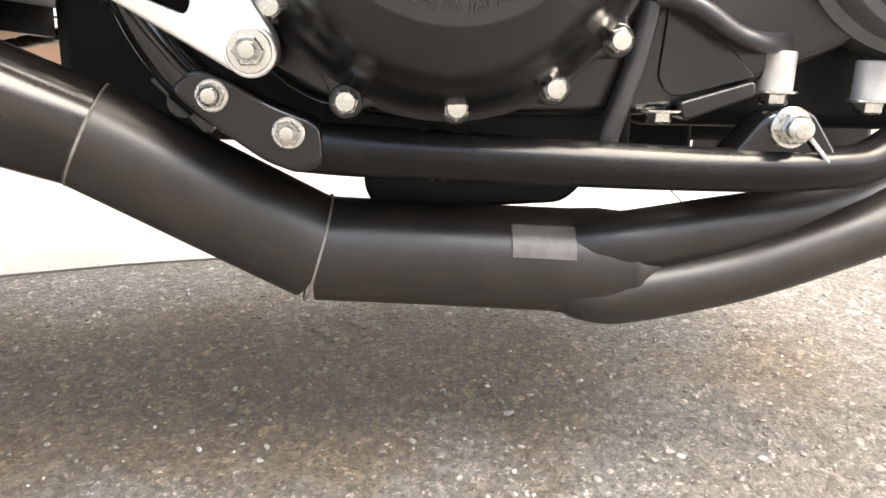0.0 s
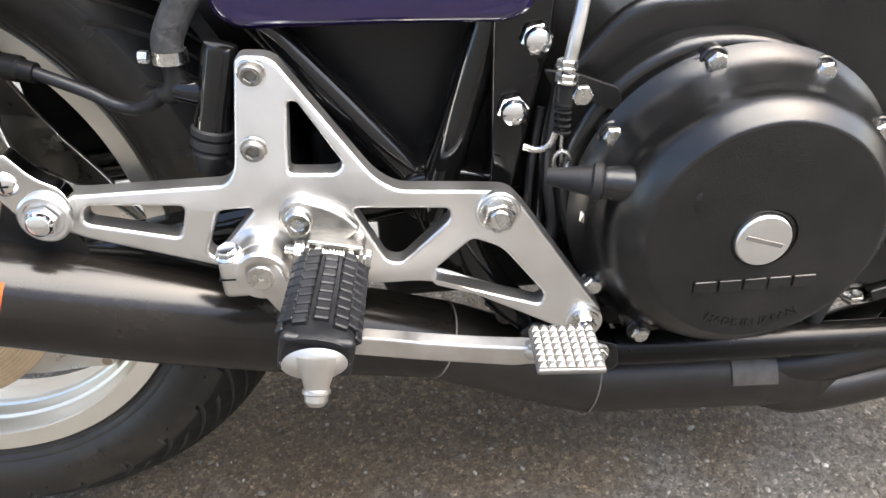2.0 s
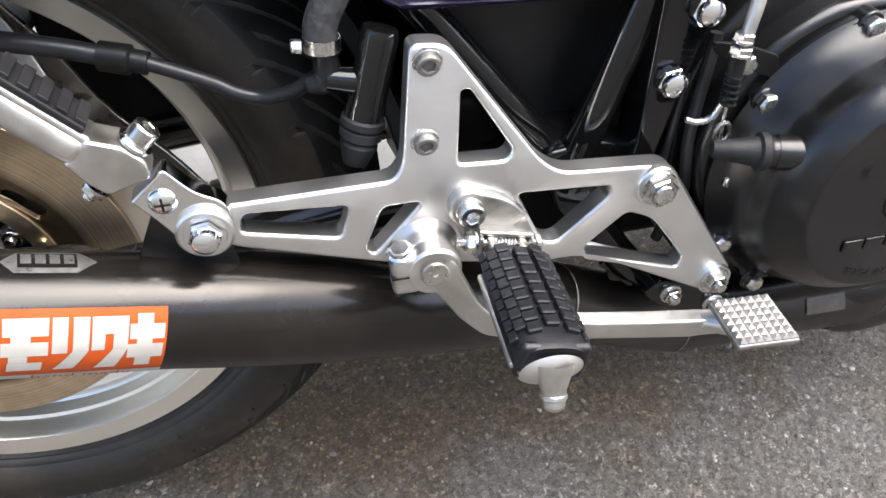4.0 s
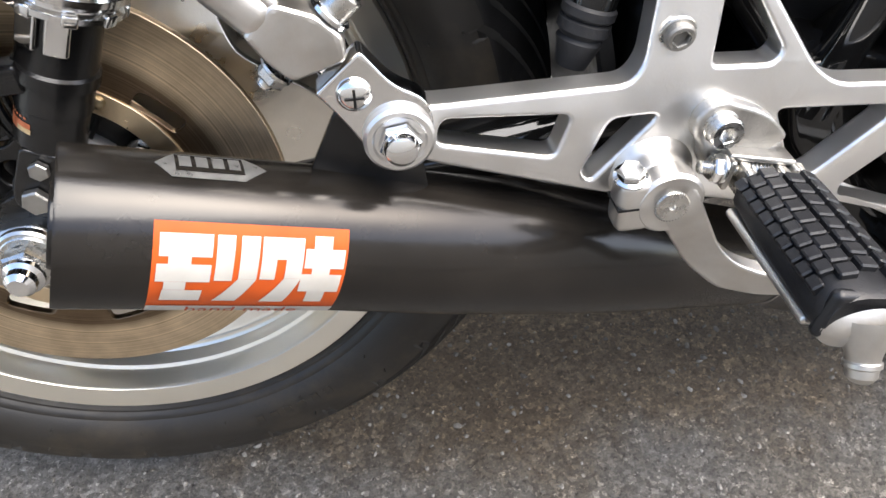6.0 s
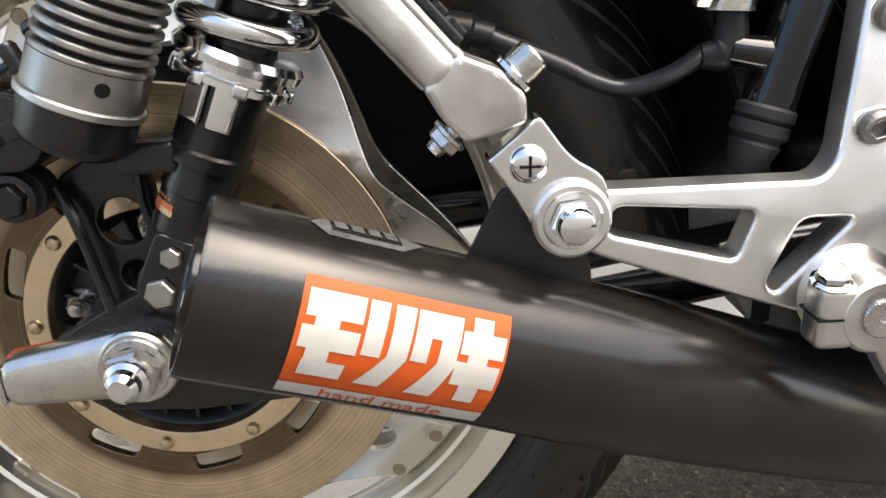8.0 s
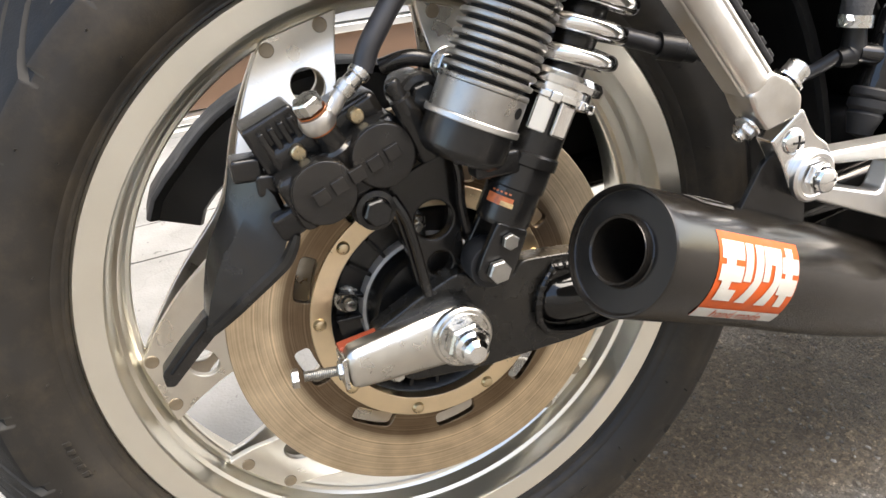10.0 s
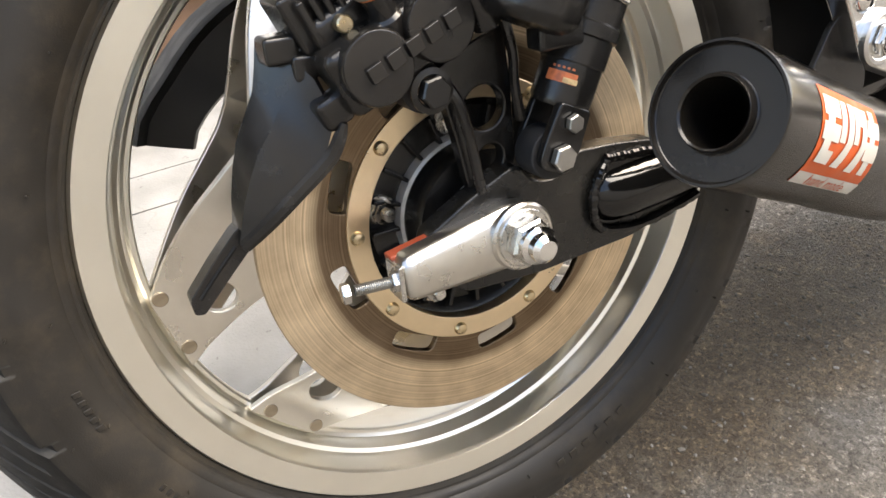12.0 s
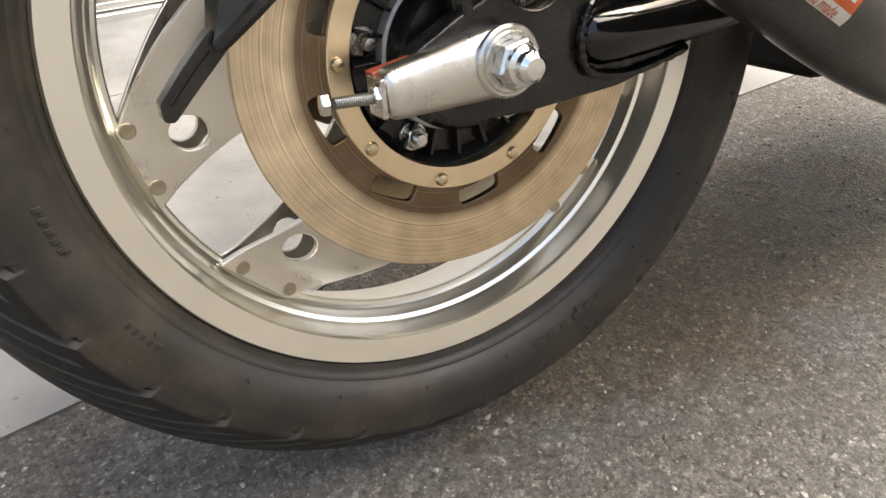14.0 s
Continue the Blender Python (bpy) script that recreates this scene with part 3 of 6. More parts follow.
for x0, x1 in zip(JOINTS, JOINTS[1:]):
    for off0, off1 in ((None, 1.312), (1.316, 1.430), (1.433, 1.80)):
        bm = bmesh.new()
        g = 0.0015
        xs = [x0 + g] + [x for x in (-1.05, -0.69, -0.48, -0.33) if x0 < x < x1] + [x1 - g]
        front = [(x, kerb_line(x) if off0 is None else along_wall(x, off0)[1]) for x in xs]
        base = front + [along_wall(x, off1) for x in reversed(xs)]
        lo = [bm.verts.new((x, y, -0.05)) for x, y in base]
        hi = [bm.verts.new((x, y, 0.003)) for x, y in base]
        bm.faces.new(hi)
        n = len(base)
        for k in range(n):
            bm.faces.new((lo[k], lo[(k + 1) % n], hi[(k + 1) % n], hi[k]))
        slab = new("slab", mesh_of(bm, "slab", M_CONCRETE))
        slab.parent = apron

wall_m = Matrix.Translation((0, 1.80, 0)) @ Matrix.Rotation(math.atan(SLOPE), 4, "Z")


def wall_part(name, x0, x1, y0, y1, z0, z1, mat, label, category, bevel=0.003):
    ob = new(name, mesh_of(block((x0 + x1) / 2, (y0 + y1) / 2, (z0 + z1) / 2, x1 - x0, y1 - y0, z1 - z0, bevel, wall_m), name, mat))
    return tagged(ob, label, category, kind="structure")


wall_part("wall_north", -6, 7, 0.06, 0.26, 0.0, 3.2, M_SHUTTER, "grey painted wall above brown panels", "wall")
wall_part("trim_1", -6, 7, -0.02, 0.06, 0.0, 0.018, M_SASH, "silver aluminium threshold rail", "rail")
wall_part("trim_2", -6, 7, -0.005, 0.06, 0.021, 0.037, M_SASH, "silver aluminium threshold rail", "rail")
for k in range(8):
    x0 = -6 + k * 1.625
    wall_part("door_%d" % (k + 1), x0 + 0.004, x0 + 1.621, 0.02, 0.056, 0.041, 0.163, M_WALLBROWN, "brown lacquered lower door panel", "panel")
wall_part("trim_3", -6, 7, 0.0, 0.06, 0.166, 0.185, M_SASH, "silver aluminium middle rail", "rail")
wall_part("trim_4", -6, 7, 0.01, 0.06, 0.189, 0.217, M_SHUTTER, "pale painted rail", "rail")
wall_part("trim_5", -6, 7, 0.0, 0.06, 0.220, 0.236, M_SASH, "silver aluminium upper rail", "rail")


# unseen wall, added so that the metal parts reflect something bright and warm
tagged(new("bounce_wall_south", mesh_of(block(0.5, -2.7, 1.4, 16, 0.2, 2.8, 0.01), "bounce_wall_south", M_BOUNCE)), "plain cream wall added out of view to reflect warm light", "wall", kind="structure")

# ---- rear wheel ----
WHEEL = Matrix.Rotation(radians(90), 4, "X")  # z of a lathe becomes -y: heights count towards this side


def wheel_lathe(profile, seg=96, closed=True, bm=None):
    return lathe([(r, -y) for r, y in profile], seg, WHEEL, bm, closed)


half = [(0.2345, -0.036), (0.2420, -0.037), (0.2435, -0.040), (0.2435, -0.046), (0.2415, -0.0485), (0.2235, -0.0460), (0.2215, -0.043),
        (0.2200, -0.030), (0.2185, -0.026), (0.2155, -0.024), (0.2140, -0.019), (0.2128, -0.012)]
lip = [(0.2105, -0.0100), (0.2078, -0.0096), (0.2066, -0.0084), (0.2066, -0.0046), (0.2078, -0.0034), (0.2112, 0.0)]  # the flange that the spoke plates are riveted to
rear_wheel = part("rear_wheel", wheel_lathe(half + lip + [(r, -y) for r, y in reversed(half)], 160), M_RIM, label="champagne aluminium rear wheel rim", sharp=28)


def tyre_mesh():
    """The tyre's carcass with slanting tread grooves sunk into it."""
    prof = [(0.2400, -0.040), (0.2436, -0.0450), (0.2462, -0.0500), (0.2478, -0.0506), (0.2492, -0.0528), (0.2520, -0.0552), (0.2536, -0.0556), (0.2550, -0.0572), (0.2610, -0.0622), (0.2690, -0.0655), (0.2760, -0.0664),
            (0.2830, -0.0656), (0.2880, -0.0646), (0.2905, -0.0645), (0.2930, -0.0640), (0.2960, -0.0634), (0.2990, -0.0628)]
    side, crown, half_tread, drop = len(prof), 36, 0.0628, 0.0455
    for k in range(1, crown):
        s = 1 - 2 * k / crown
        prof.append((0.3450 - drop * abs(s) ** 1.55, -half_tread * s))
    prof += [(r, -y) for r, y in reversed(prof[:side])]
    pitch, fine = 32, 40
    seg = pitch * fine
    bm = bmesh.new()
    rings = []
    n = len(prof)
    for k in range(seg):
        a = 2 * math.pi * k / seg
        row = []
        for j, (r, y) in enumerate(prof):
            depth = 0.0
            s = min(1.0, abs(y) / half_tread)
            sweep = 2.2 * (1 - s) ** 1.05 if side <= j < n - side else 0.0  # the grooves lean back towards the crown
            if side - 5 < j < n - side + 4:
                turn = k / fine + (0.5 if y > 0 else 0) + 0.707
                if s > 0.16 and turn % 1.0 < 0.035 + 0.085 * s ** 2:
                    depth = 0.0055 if side - 2 < j < n - side + 1 else 0.0030
                elif 0.25 < s < 0.86 and (turn + 0.5) % 1.0 < 0.035 + 0.06 * s:
                    depth = 0.0050
            b = a - sweep * 2 * math.pi / pitch
            row.append(bm.verts.new(((r - depth) * math.cos(b), y, (r - depth) * math.sin(b))))
        rings.append(row)
    for k in range(seg):
        a, b = rings[k], rings[(k + 1) % seg]
        for j in range(n - 1):
            f = bm.faces.new((a[j], b[j], b[j + 1], a[j + 1]))
            sunk = [abs(math.hypot(v.co.x, v.co.z) - prof[i][0]) > 0.002 for v, i in ((a[j], j), (b[j], j), (b[j + 1], j + 1), (a[j + 1], j + 1))]
            # groove walls take the paler lit rubber, floors stay dark
            f.material_index = 1 if any(sunk) and not all(sunk) else 2 if side - 1 <= j < n - side else 0
    return bm


tyre = part("tyre", tyre_mesh(), [M_TYRE, M_GROOVE, M_TREAD], rear_wheel, "black rear tyre with slanting tread grooves", sharp=28)

# raised marks on the sidewall, unreadable at this distance: plain bars
for a0, count, r, w, h in ((209, 5, 0.2680, 0.0045, 0.005), (285, 6, 0.2690, 0.0105, 0.009), (190, 5, 0.266, 0.005, 0.005)):
    mark = mesh_of(block(0, 0, 0, w * 0.72, 0.0010, h, 0.0003, None, None, 1), "sidewall_mark", M_TYRE)
    for k in range(count):
        a = radians(a0 + k * math.degrees(w * 1.35 / r))
        piece("sidewall_mark", mark, Matrix.Translation((r * math.cos(a), -0.0655, r * math.sin(a))) @ Matrix.Rotation(-(a - math.pi / 2), 4, "Y"), tyre)
bm = bmesh.new()
for k in range(22):
    a = 2 * math.pi * k / 22
    for r, y in ((0.2620, -0.0625), (0.2850, -0.0650)):
        tube([(r * math.cos(a), y, r * math.sin(a)), (r * math.cos(a) * 1.003, y - 0.0035, r * math.sin(a) * 1.003)], 0.0006, 5, 0, bm)
tagged(part("vent_whiskers", bm, M_TYRE, tyre), kind="stuff")


def polar(r, deg):
    return Vector((r * math.cos(radians(deg)), r * math.sin(radians(deg))))


def boomerang(mid, y0, y1, rise):
    """One pressed plate of the wheel: two legs that meet at the hub."""
    left = [(0.2112, -36.6), (0.194, -29.5), (0.175, -20), (0.158, -10)]
    outer = [polar(r, mid + a) for r, a in left] + [polar(0.1485, mid)] + [polar(r, mid - a) for r, a in reversed(left)]
    inner = [polar(0.2112, mid + 52.2), polar(0.158, mid + 45.7), polar(0.110, mid + 40), polar(0.064, mid + 42), polar(0.064, mid), polar(0.064, mid - 42),
             polar(0.110, mid - 40), polar(0.158, mid - 45.7), polar(0.2112, mid - 52.2)]
    ring = fillet(outer + inner, [0.003, 0.02, 0.02, 0.02, 0.04, 0.02, 0.02, 0.02, 0.003, 0.003, 0.02, 0.02, 0.004, 0.02, 0.004, 0.02, 0.02, 0.003])

    holes = [circle(*polar(0.1705, mid + a), 0.0118) for a in (-40.4, 40.4)]
    bm = plate(ring, holes, y0, y1, 0.0026, 3)
    ways = [Vector((q.x, 0, q.y)) for q in (polar(1, mid - 42.4), polar(1, mid + 42.4))]
    for way in ways:  # the tab is flat, the leg rises from a rounded bend inside the rivets
        for far in (0.1985, 0.1950, 0.1915, 0.1880, 0.1845, 0.15, 0.12):
            bmesh.ops.bisect_plane(bm, geom=bm.verts[:] + bm.edges[:] + bm.faces[:], plane_co=way * far, plane_no=way)
    for v in bm.verts:
        u = min(0.100, 0.1985 - max(v.co.dot(way) for way in ways))
        v.co.y += rise * (0.0 if u < 0 else u * u / 0.028 if u < 0.014 else u - 0.007) / 0.093
    return bm


RIVET = mesh_of(lathe([(0.0054, -0.0004), (0.0053, 0.0002), (0.0051, 0.0006), (0.0046, 0.0009), (0.0040, 0.0008), (0, 0.0008)], 22), "rivet", M_RIVET)
DOME_RIVET = mesh_of(lathe([(0.0048, 0), (0.0046, 0.0014), (0.0036, 0.0029), (0.0018, 0.0037), (0, 0.0039)], 18), "rivet", M_BRASS)
for mid in (150.5, 270.5, 30.5):
    part("spoke_plate", boomerang(mid, -0.0160, -0.0096, -0.033), M_SPOKE, rear_wheel, "satin aluminium spoke plate with round holes", sharp=30)
    part("spoke_plate", boomerang(mid, -0.0028, 0.0030, 0.033), M_SPOKE, rear_wheel, "satin aluminium spoke plate with round holes", sharp=30)
for mid in (150.5, 270.5, 30.5):
    for a in (-48.2, -36.7, 36.7, 48.2):
        p = polar(0.2040, mid + a)
        piece("rivet", RIVET, along((p.x, -0.0160, p.y), OUT), rear_wheel)

hub_prof = [(0.030, -0.095), (0.046, -0.093), (0.050, -0.085), (0.050, -0.066), (0.069, -0.064), (0.0755, -0.0700), (0.0785, -0.0712), (0.0785, -0.052), (0.062, -0.048), (0.056, -0.03), (0.056, 0.03), (0.07, 0.05), (0.07, 0.07), (0.03, 0.09)]
hub = part("hub", wheel_lathe(hub_prof, 72, closed=False), M_ENGINE, rear_wheel, "black painted wheel hub")
bm = bmesh.new()
for k in range(20):
    a = 2 * math.pi * k / 20
    block(0.061, -0.069, 0, 0.020, 0.008, 0.0028, 0.0008, Matrix.Rotation(a, 4, "Y"), bm)
part("hub_ribs", bm, M_ENGINE, rear_wheel)

# brake disc with slots, its carrier ring and fastenings
N_DISC = 9
disc_holes = []
for k in range(N_DISC):
    mid = 156 + 40 * k
    run = [polar(0.1050 - 0.0002 * a, mid + a) for a in (-9.0, -4.5, 0, 4.5, 9.0)]
    inn = [polar(0.0932 - 0.0002 * a, mid + a) for a in (10.0, 5.0, 0, -5.0, -10.0)]
    disc_holes.append(fillet(run + inn, [0.006, 0, 0, 0, 0.006, 0.006, 0, 0, 0, 0.006], 4))
bm = plate(circle(0, 0, 0.1483, 120), [circle(0, 0, 0.0775, 90)] + disc_holes, -0.0795, -0.0735, 0.0010, 2)
brake_disc = part("brake_disc", bm, M_DISC, rear_wheel, "worn slotted steel brake disc with brown tarnish")
bm = plate(circle(0, 0, 0.0915, 90), [circle(0, 0, 0.0765, 90)], -0.0815, -0.0715, 0.0008, 2)
part("disc_carrier", bm, M_CARRIER, brake_disc, "champagne carrier ring riveted to the disc")
for k in range(N_DISC):
    p = polar(0.085, 136 + 40 * k)
    piece("rivet", DOME_RIVET, along((p.x, -0.0815, p.y), OUT), brake_disc)
DISC_NUT = nut_stud(0.0082, 0.009, 0.0042, 0.015, 0.0100, M_STEEL)
for k in range(5):
    p = polar(0.062, 167.5 + 72 * k)
    piece("disc_nut", DISC_NUT, along((p.x, -0.0645, p.y), OUT, 11 * k), rear_wheel)
part("hub_centre", wheel_lathe([(0.010, -0.112), (0.022, -0.110), (0.028, -0.100), (0.033, -0.086), (0.046, -0.078), (0.052, -0.074), (0.053, -0.066)], 48, closed=False), M_HUB, rear_wheel, "grey cast bearing carrier")

# ---- swingarm, axle and chain adjuster ----
sw = [(-0.056, 0.012), (-0.024, 0.029), (0.004, 0.041), (0.012, 0.040), (0.018, 0.030), (0.031, 0.0255), (0.044, 0.029), (0.052, 0.040), (0.085, 0.038), (0.115, 0.034), (0.148, 0.018),
      (0.166, -0.006), (0.152, -0.019), (0.098, -0.032), (0.020, -0.036), (-0.033, -0.032), (-0.056, -0.012)]
swingarm = part("swingarm", plate(fillet(sw, 0.006), [], -0.123, -0.105, 0.0022), M_ARM, label="black painted swingarm plate with welded tube")
part("swingarm_tube", tube([(0.060, -0.106, 0.004), (0.075, -0.111, 0.0035), (0.095, -0.116, 0.003), (0.20, -0.110, 0.010), (0.36, -0.10, 0.030), (0.48, -0.095, 0.045)], [0.012, 0.0180, 0.0205, 0.021, 0.021, 0.021], 24), M_GLOSS, swingarm)
for line in ([(0.076, -0.1240, 0.030), (0.066, -0.1262, 0.018), (0.062, -0.1270, 0.004), (0.064, -0.1265, -0.010), (0.074, -0.1258, -0.019), (0.100, -0.1252, -0.0235), (0.130, -0.1245, -0.0205), (0.156, -0.1240, -0.0150)],
             [(0.074, -0.1240, 0.030), (0.090, -0.1245, 0.0290), (0.112, -0.1240, 0.0270), (0.140, -0.1240, 0.0200)]):
    bead = [0.0033 + 0.0005 * math.sin(2.1 * k) + 0.0003 * math.sin(5.3 * k + 1) for k in range(len(line) * 6)]
    part("weld_bead", tube(line, bead, 10, 10), M_GLOSS, swingarm, "rippled weld bead under black paint")
part("far_arm", tube([(-0.03, 0.112, 0.0), (0.10, 0.112, 0.003), (0.30, 0.11, 0.02), (0.48, 0.10, 0.045)], 0.021, 16), M_GLOSS, swingarm)
part("arm_pivot", tube([(0.478, -0.115, 0.045), (0.478, 0.115, 0.045)], 0.027, 20, 0), M_GLOSS, swingarm)

adj = [(-0.080, 0.0085), (-0.030, 0.0175), (-0.004, 0.0225), (0.010, 0.0205), (0.0205, 0.0085), (0.0205, -0.0065), (0.011, -0.0175), (-0.004, -0.0200), (-0.078, -0.0190)]
bm = plate(fillet(adj, [0.0075, 0.01, 0.012, 0.012, 0.012, 0.012, 0.012, 0.012, 0.0075]), [], -0.1395, -0.118, 0.0060, 5)
across = Vector((-0.092, 0, 0.996))
for k in range(-5, 6):
    bmesh.ops.bisect_plane(bm, geom=bm.verts[:] + bm.edges[:] + bm.faces[:], plane_co=across * (0.003 * k), plane_no=across)
for v in bm.verts:  # the face is rounded from edge to edge
    v.co.y += 0.0055 * min(1.0, (v.co.dot(across) / 0.019) ** 2) * max(0.0, min(1.0, (-0.122 - v.co.y) / 0.0175))
chain_adjuster = part("chain_adjuster", bm, M_BLOCK, label="cast aluminium chain adjuster block", sharp=50)
part("axle_boss", lathe([(0.0215, 0), (0.0215, 0.0035), (0.020, 0.005), (0.012, 0.005)], 40, along((-0.001, -0.137, 0.003), OUT)), M_BLOCK, chain_adjuster)
piece("axle_nut", nut_stud(0.0152, 0.0125, 0.0088, 0.0205, 0.0182), along((-0.001, -0.1415, 0.003), OUT, 12), chain_adjuster)
bm = lathe([(0.0118, 0), (0.0118, 0.004), (0.0092, 0.006), (0.0088, 0.0105), (0.006, 0.0135), (0, 0.0138)], 28, along((-0.001, -0.1535, 0.003), OUT))
part("axle_end", bm, M_CHROME, chain_adjuster, "chrome axle end")
prof = []
for k in range(26):
    prof += [(0.0036, -0.0012 * k), (0.0031, -0.0012 * k - 0.0006)]
way = Vector((-0.118, -0.126, -0.004)) - Vector((-0.074, -0.131, -0.005))
bm = lathe([(r, -h) for r, h in prof], 14, along((-0.076, -0.1305, -0.005), way))
bolt = part("adjuster_bolt", bm, M_WORN, chain_adjuster, sharp=50)
piece("bolt_head", bolt_hex(0.0064, 0.0055), along((-0.1085, -0.1268, -0.0045), way, 10), chain_adjuster)
piece("lock_nut", nut_stud(0.0066, 0.006, 0.0036, 0.0065, 0.007), along((-0.0785, -0.1302, -0.0049), way, 5), chain_adjuster)
part("adjuster_plate", plate(fillet([(-0.082, 0.0055), (-0.079, 0.0060), (-0.079, -0.0165), (-0.082, -0.0165)], 0.001), [], -0.137, -0.118, 0.0006), M_STEEL, chain_adjuster)
part("red_seal", block(-0.062, -0.119, 0.0165, 0.034, 0.010, 0.007, 0.001, Matrix.Rotation(radians(-9), 4, "Y")), M_BRICKRED, chain_adjuster)

# ---- rear shock absorber with its reservoir ----
UP = Vector((0.428, 0.0, 0.904)).normalized()
S0 = Vector((0.0235, -0.130, 0.049))


def on_shock(d, y=0.0, side=0.0):
    return S0 + UP * d + Vector((0.904, 0, -0.428)) * side + Vector((0, y, 0))


SH = along(S0, UP)
shock = part("shock_absorber", lathe([(0.0, 0.026), (0.0165, 0.027), (0.0185, 0.031), (0.0185, 0.052), (0.0195, 0.053), (0.0195, 0.068), (0.0215, 0.069), (0.0215, 0.076), (0.0200, 0.0775),
                                      (0.0200, 0.112), (0.0180, 0.113), (0.0170, 0.13), (0.0170, 0.36), (0, 0.361)], 40, SH), M_ENGINE, label="black shock absorber body")
bm = plate(fillet([(-0.012, -0.010), (0.012, -0.010), (0.013, 0.006), (0.0115, 0.030), (-0.0115, 0.030), (-0.013, 0.006)], [0.010, 0.010, 0.006, 0.003, 0.003, 0.006]), [], -0.0175, -0.0105, 0.0015)
bm.transform(Matrix.Translation(S0) @ Matrix.Rotation(radians(25.3), 4, "Y"))
part("clevis", bm, M_ENGINE, shock)
bm = plate(fillet([(-0.012, -0.010), (0.012, -0.010), (0.013, 0.006), (0.0115, 0.030), (-0.0115, 0.030), (-0.013, 0.006)], [0.010, 0.010, 0.006, 0.003, 0.003, 0.006]), [], 0.0085, 0.0145, 0.0015)
bm.transform(Matrix.Translation(S0) @ Matrix.Rotation(radians(25.3), 4, "Y"))
part("clevis", bm, M_ENGINE, shock)
bm = plate(circle(0, 0, 0.0155, 30), [], -0.0105, 0.0085, 0.001)
bm.transform(Matrix.Translation(S0))
part("eye", bm, M_RUBBER, shock)
piece("lower_bolt", bolt_hex(0.0080, 0.0060, 0.0, M_WORN), along(S0 + Vector((0, -0.0175, 0)), OUT, 8), shock)
piece("clevis_bolt", bolt_hex(0.0056, 0.0050, 0.0, M_WORN), along(on_shock(0.0205, -0.0175), OUT, 20), shock)
# notched preload collar and tangs
bm = lathe([(0.0225, 0.112), (0.0300, 0.1125), (0.0300, 0.1155), (0.0265, 0.1165), (0.0265, 0.1205), (0.0315, 0.1215), (0.0322, 0.1255), (0.0300, 0.1290), (0.018, 0.1295)], 44, SH)
part("preload_collar", bm, M_CHROME, shock, "chrome preload collar")
NOTCH = mesh_of(block(0.0285, 0, 0.1135, 0.004, 0.0075, 0.0065, 0.0012), "collar_tooth", M_CHROME)
for k in range(9):
    piece("collar_tooth", NOTCH, SH @ Matrix.Rotation(2 * math.pi * k / 9, 4, "Z"), shock)
for a in (150, 190, 20):
    part("collar_tang", block(0.0215, 0, 0.1015, 0.003, 0.012, 0.022, 0.0015, SH @ Matrix.Rotation(radians(a), 4, "Z")), M_CHROME, shock)
turns, wire, mean = 12.0, 0.0058, 0.0285
pts = []
for k in range(int(turns * 48) + 1):
    a = 2 * math.pi * k / 48
    d = 0.1310 + 0.0182 * k / 48
    pts.append(SH @ Vector((mean * math.cos(a), mean * math.sin(a), d)))
part("coil_spring", tube(pts, wire, 20, 0), M_CHROME, shock, "chrome coil spring", sharp=60)
LEFT = Vector((-0.904, 0, 0.428))


def shock_label(name, d0, d1, a0, a1, lift, mat, parent, label=""):
    """A thin label round the shock's lower body, between two heights and two angles from its outer side to its rear."""
    bm = bmesh.new()
    rows = [[bm.verts.new(S0 + UP * d + (OUT * math.cos(radians(a)) + LEFT * math.sin(radians(a))) * (0.0185 + lift)) for d in (d0, d1)] for a in np.linspace(a0, a1, 9)]
    for r0, r1 in zip(rows, rows[1:]):
        bm.faces.new((r0[0], r0[1], r1[1], r1[0]))
    return part(name, bm, mat, parent, label, sharp=80)


sticker = shock_label("spec_sticker", 0.0400, 0.0462, 20, 76, 0.0003, material("faded_red_sticker", (0.46, 0.12, 0.04), 0.45, vary=0.4, scale=300), shock, "small worn orange sticker with a pale foot")
shock_label("sticker_foot", 0.0403, 0.0432, 18, 44, 0.0006, material("faded_yellow_sticker", (0.56, 0.40, 0.20), 0.5, vary=0.4, scale=300), sticker)
for k in range(5):
    shock_label("sticker_bar", 0.0478, 0.0491, 28 + 9 * k, 33 + 9 * k, 0.0003, bpy.data.materials["faded_red_sticker"], sticker)

R0 = Vector((0.0000, -0.1560, 0.1310))
RM = along(R0, UP)
prof = [(0.0, -0.003), (0.020, -0.003), (0.0245, 0.0), (0.0265, 0.004), (0.0270, 0.020), (0.0280, 0.0205), (0.0280, 0.0225), (0.0268, 0.0230), (0.0268, 0.0400)]
for k in range(28):
    d = 0.0400 + 0.0059 * k
    prof += [(0.0262, d), (0.0270, d + 0.0006), (0.0272, d + 0.0016), (0.0270, d + 0.0027), (0.0262, d + 0.0033), (0.0222, d + 0.0037), (0.0222, d + 0.0056)]
prof += [(0.0268, 0.2065), (0.0268, 0.215), (0, 0.216)]
reservoir = part("reservoir", lathe([q for q in prof if q[1] < 0.0202], 48, RM), M_ENGINE, shock, "black cap of the finned shock reservoir")
part("finned_sleeve", lathe([(0.0, 0.0195)] + [q for q in prof if q[1] > 0.0202], 48, RM), material("grey_anodised_fins", (0.36, 0.345, 0.32), 0.34, 0.9, vary=0.15, scale=70, bump=0.05), shock, "grey anodised finned reservoir sleeve", sharp=25)
# black sleeve just over the gap floors paints the shade between the fins
part("fin_gap_shade", lathe([(0.0226, 0.042), (0.0226, 0.206)], 40, RM), M_DARK, shock)
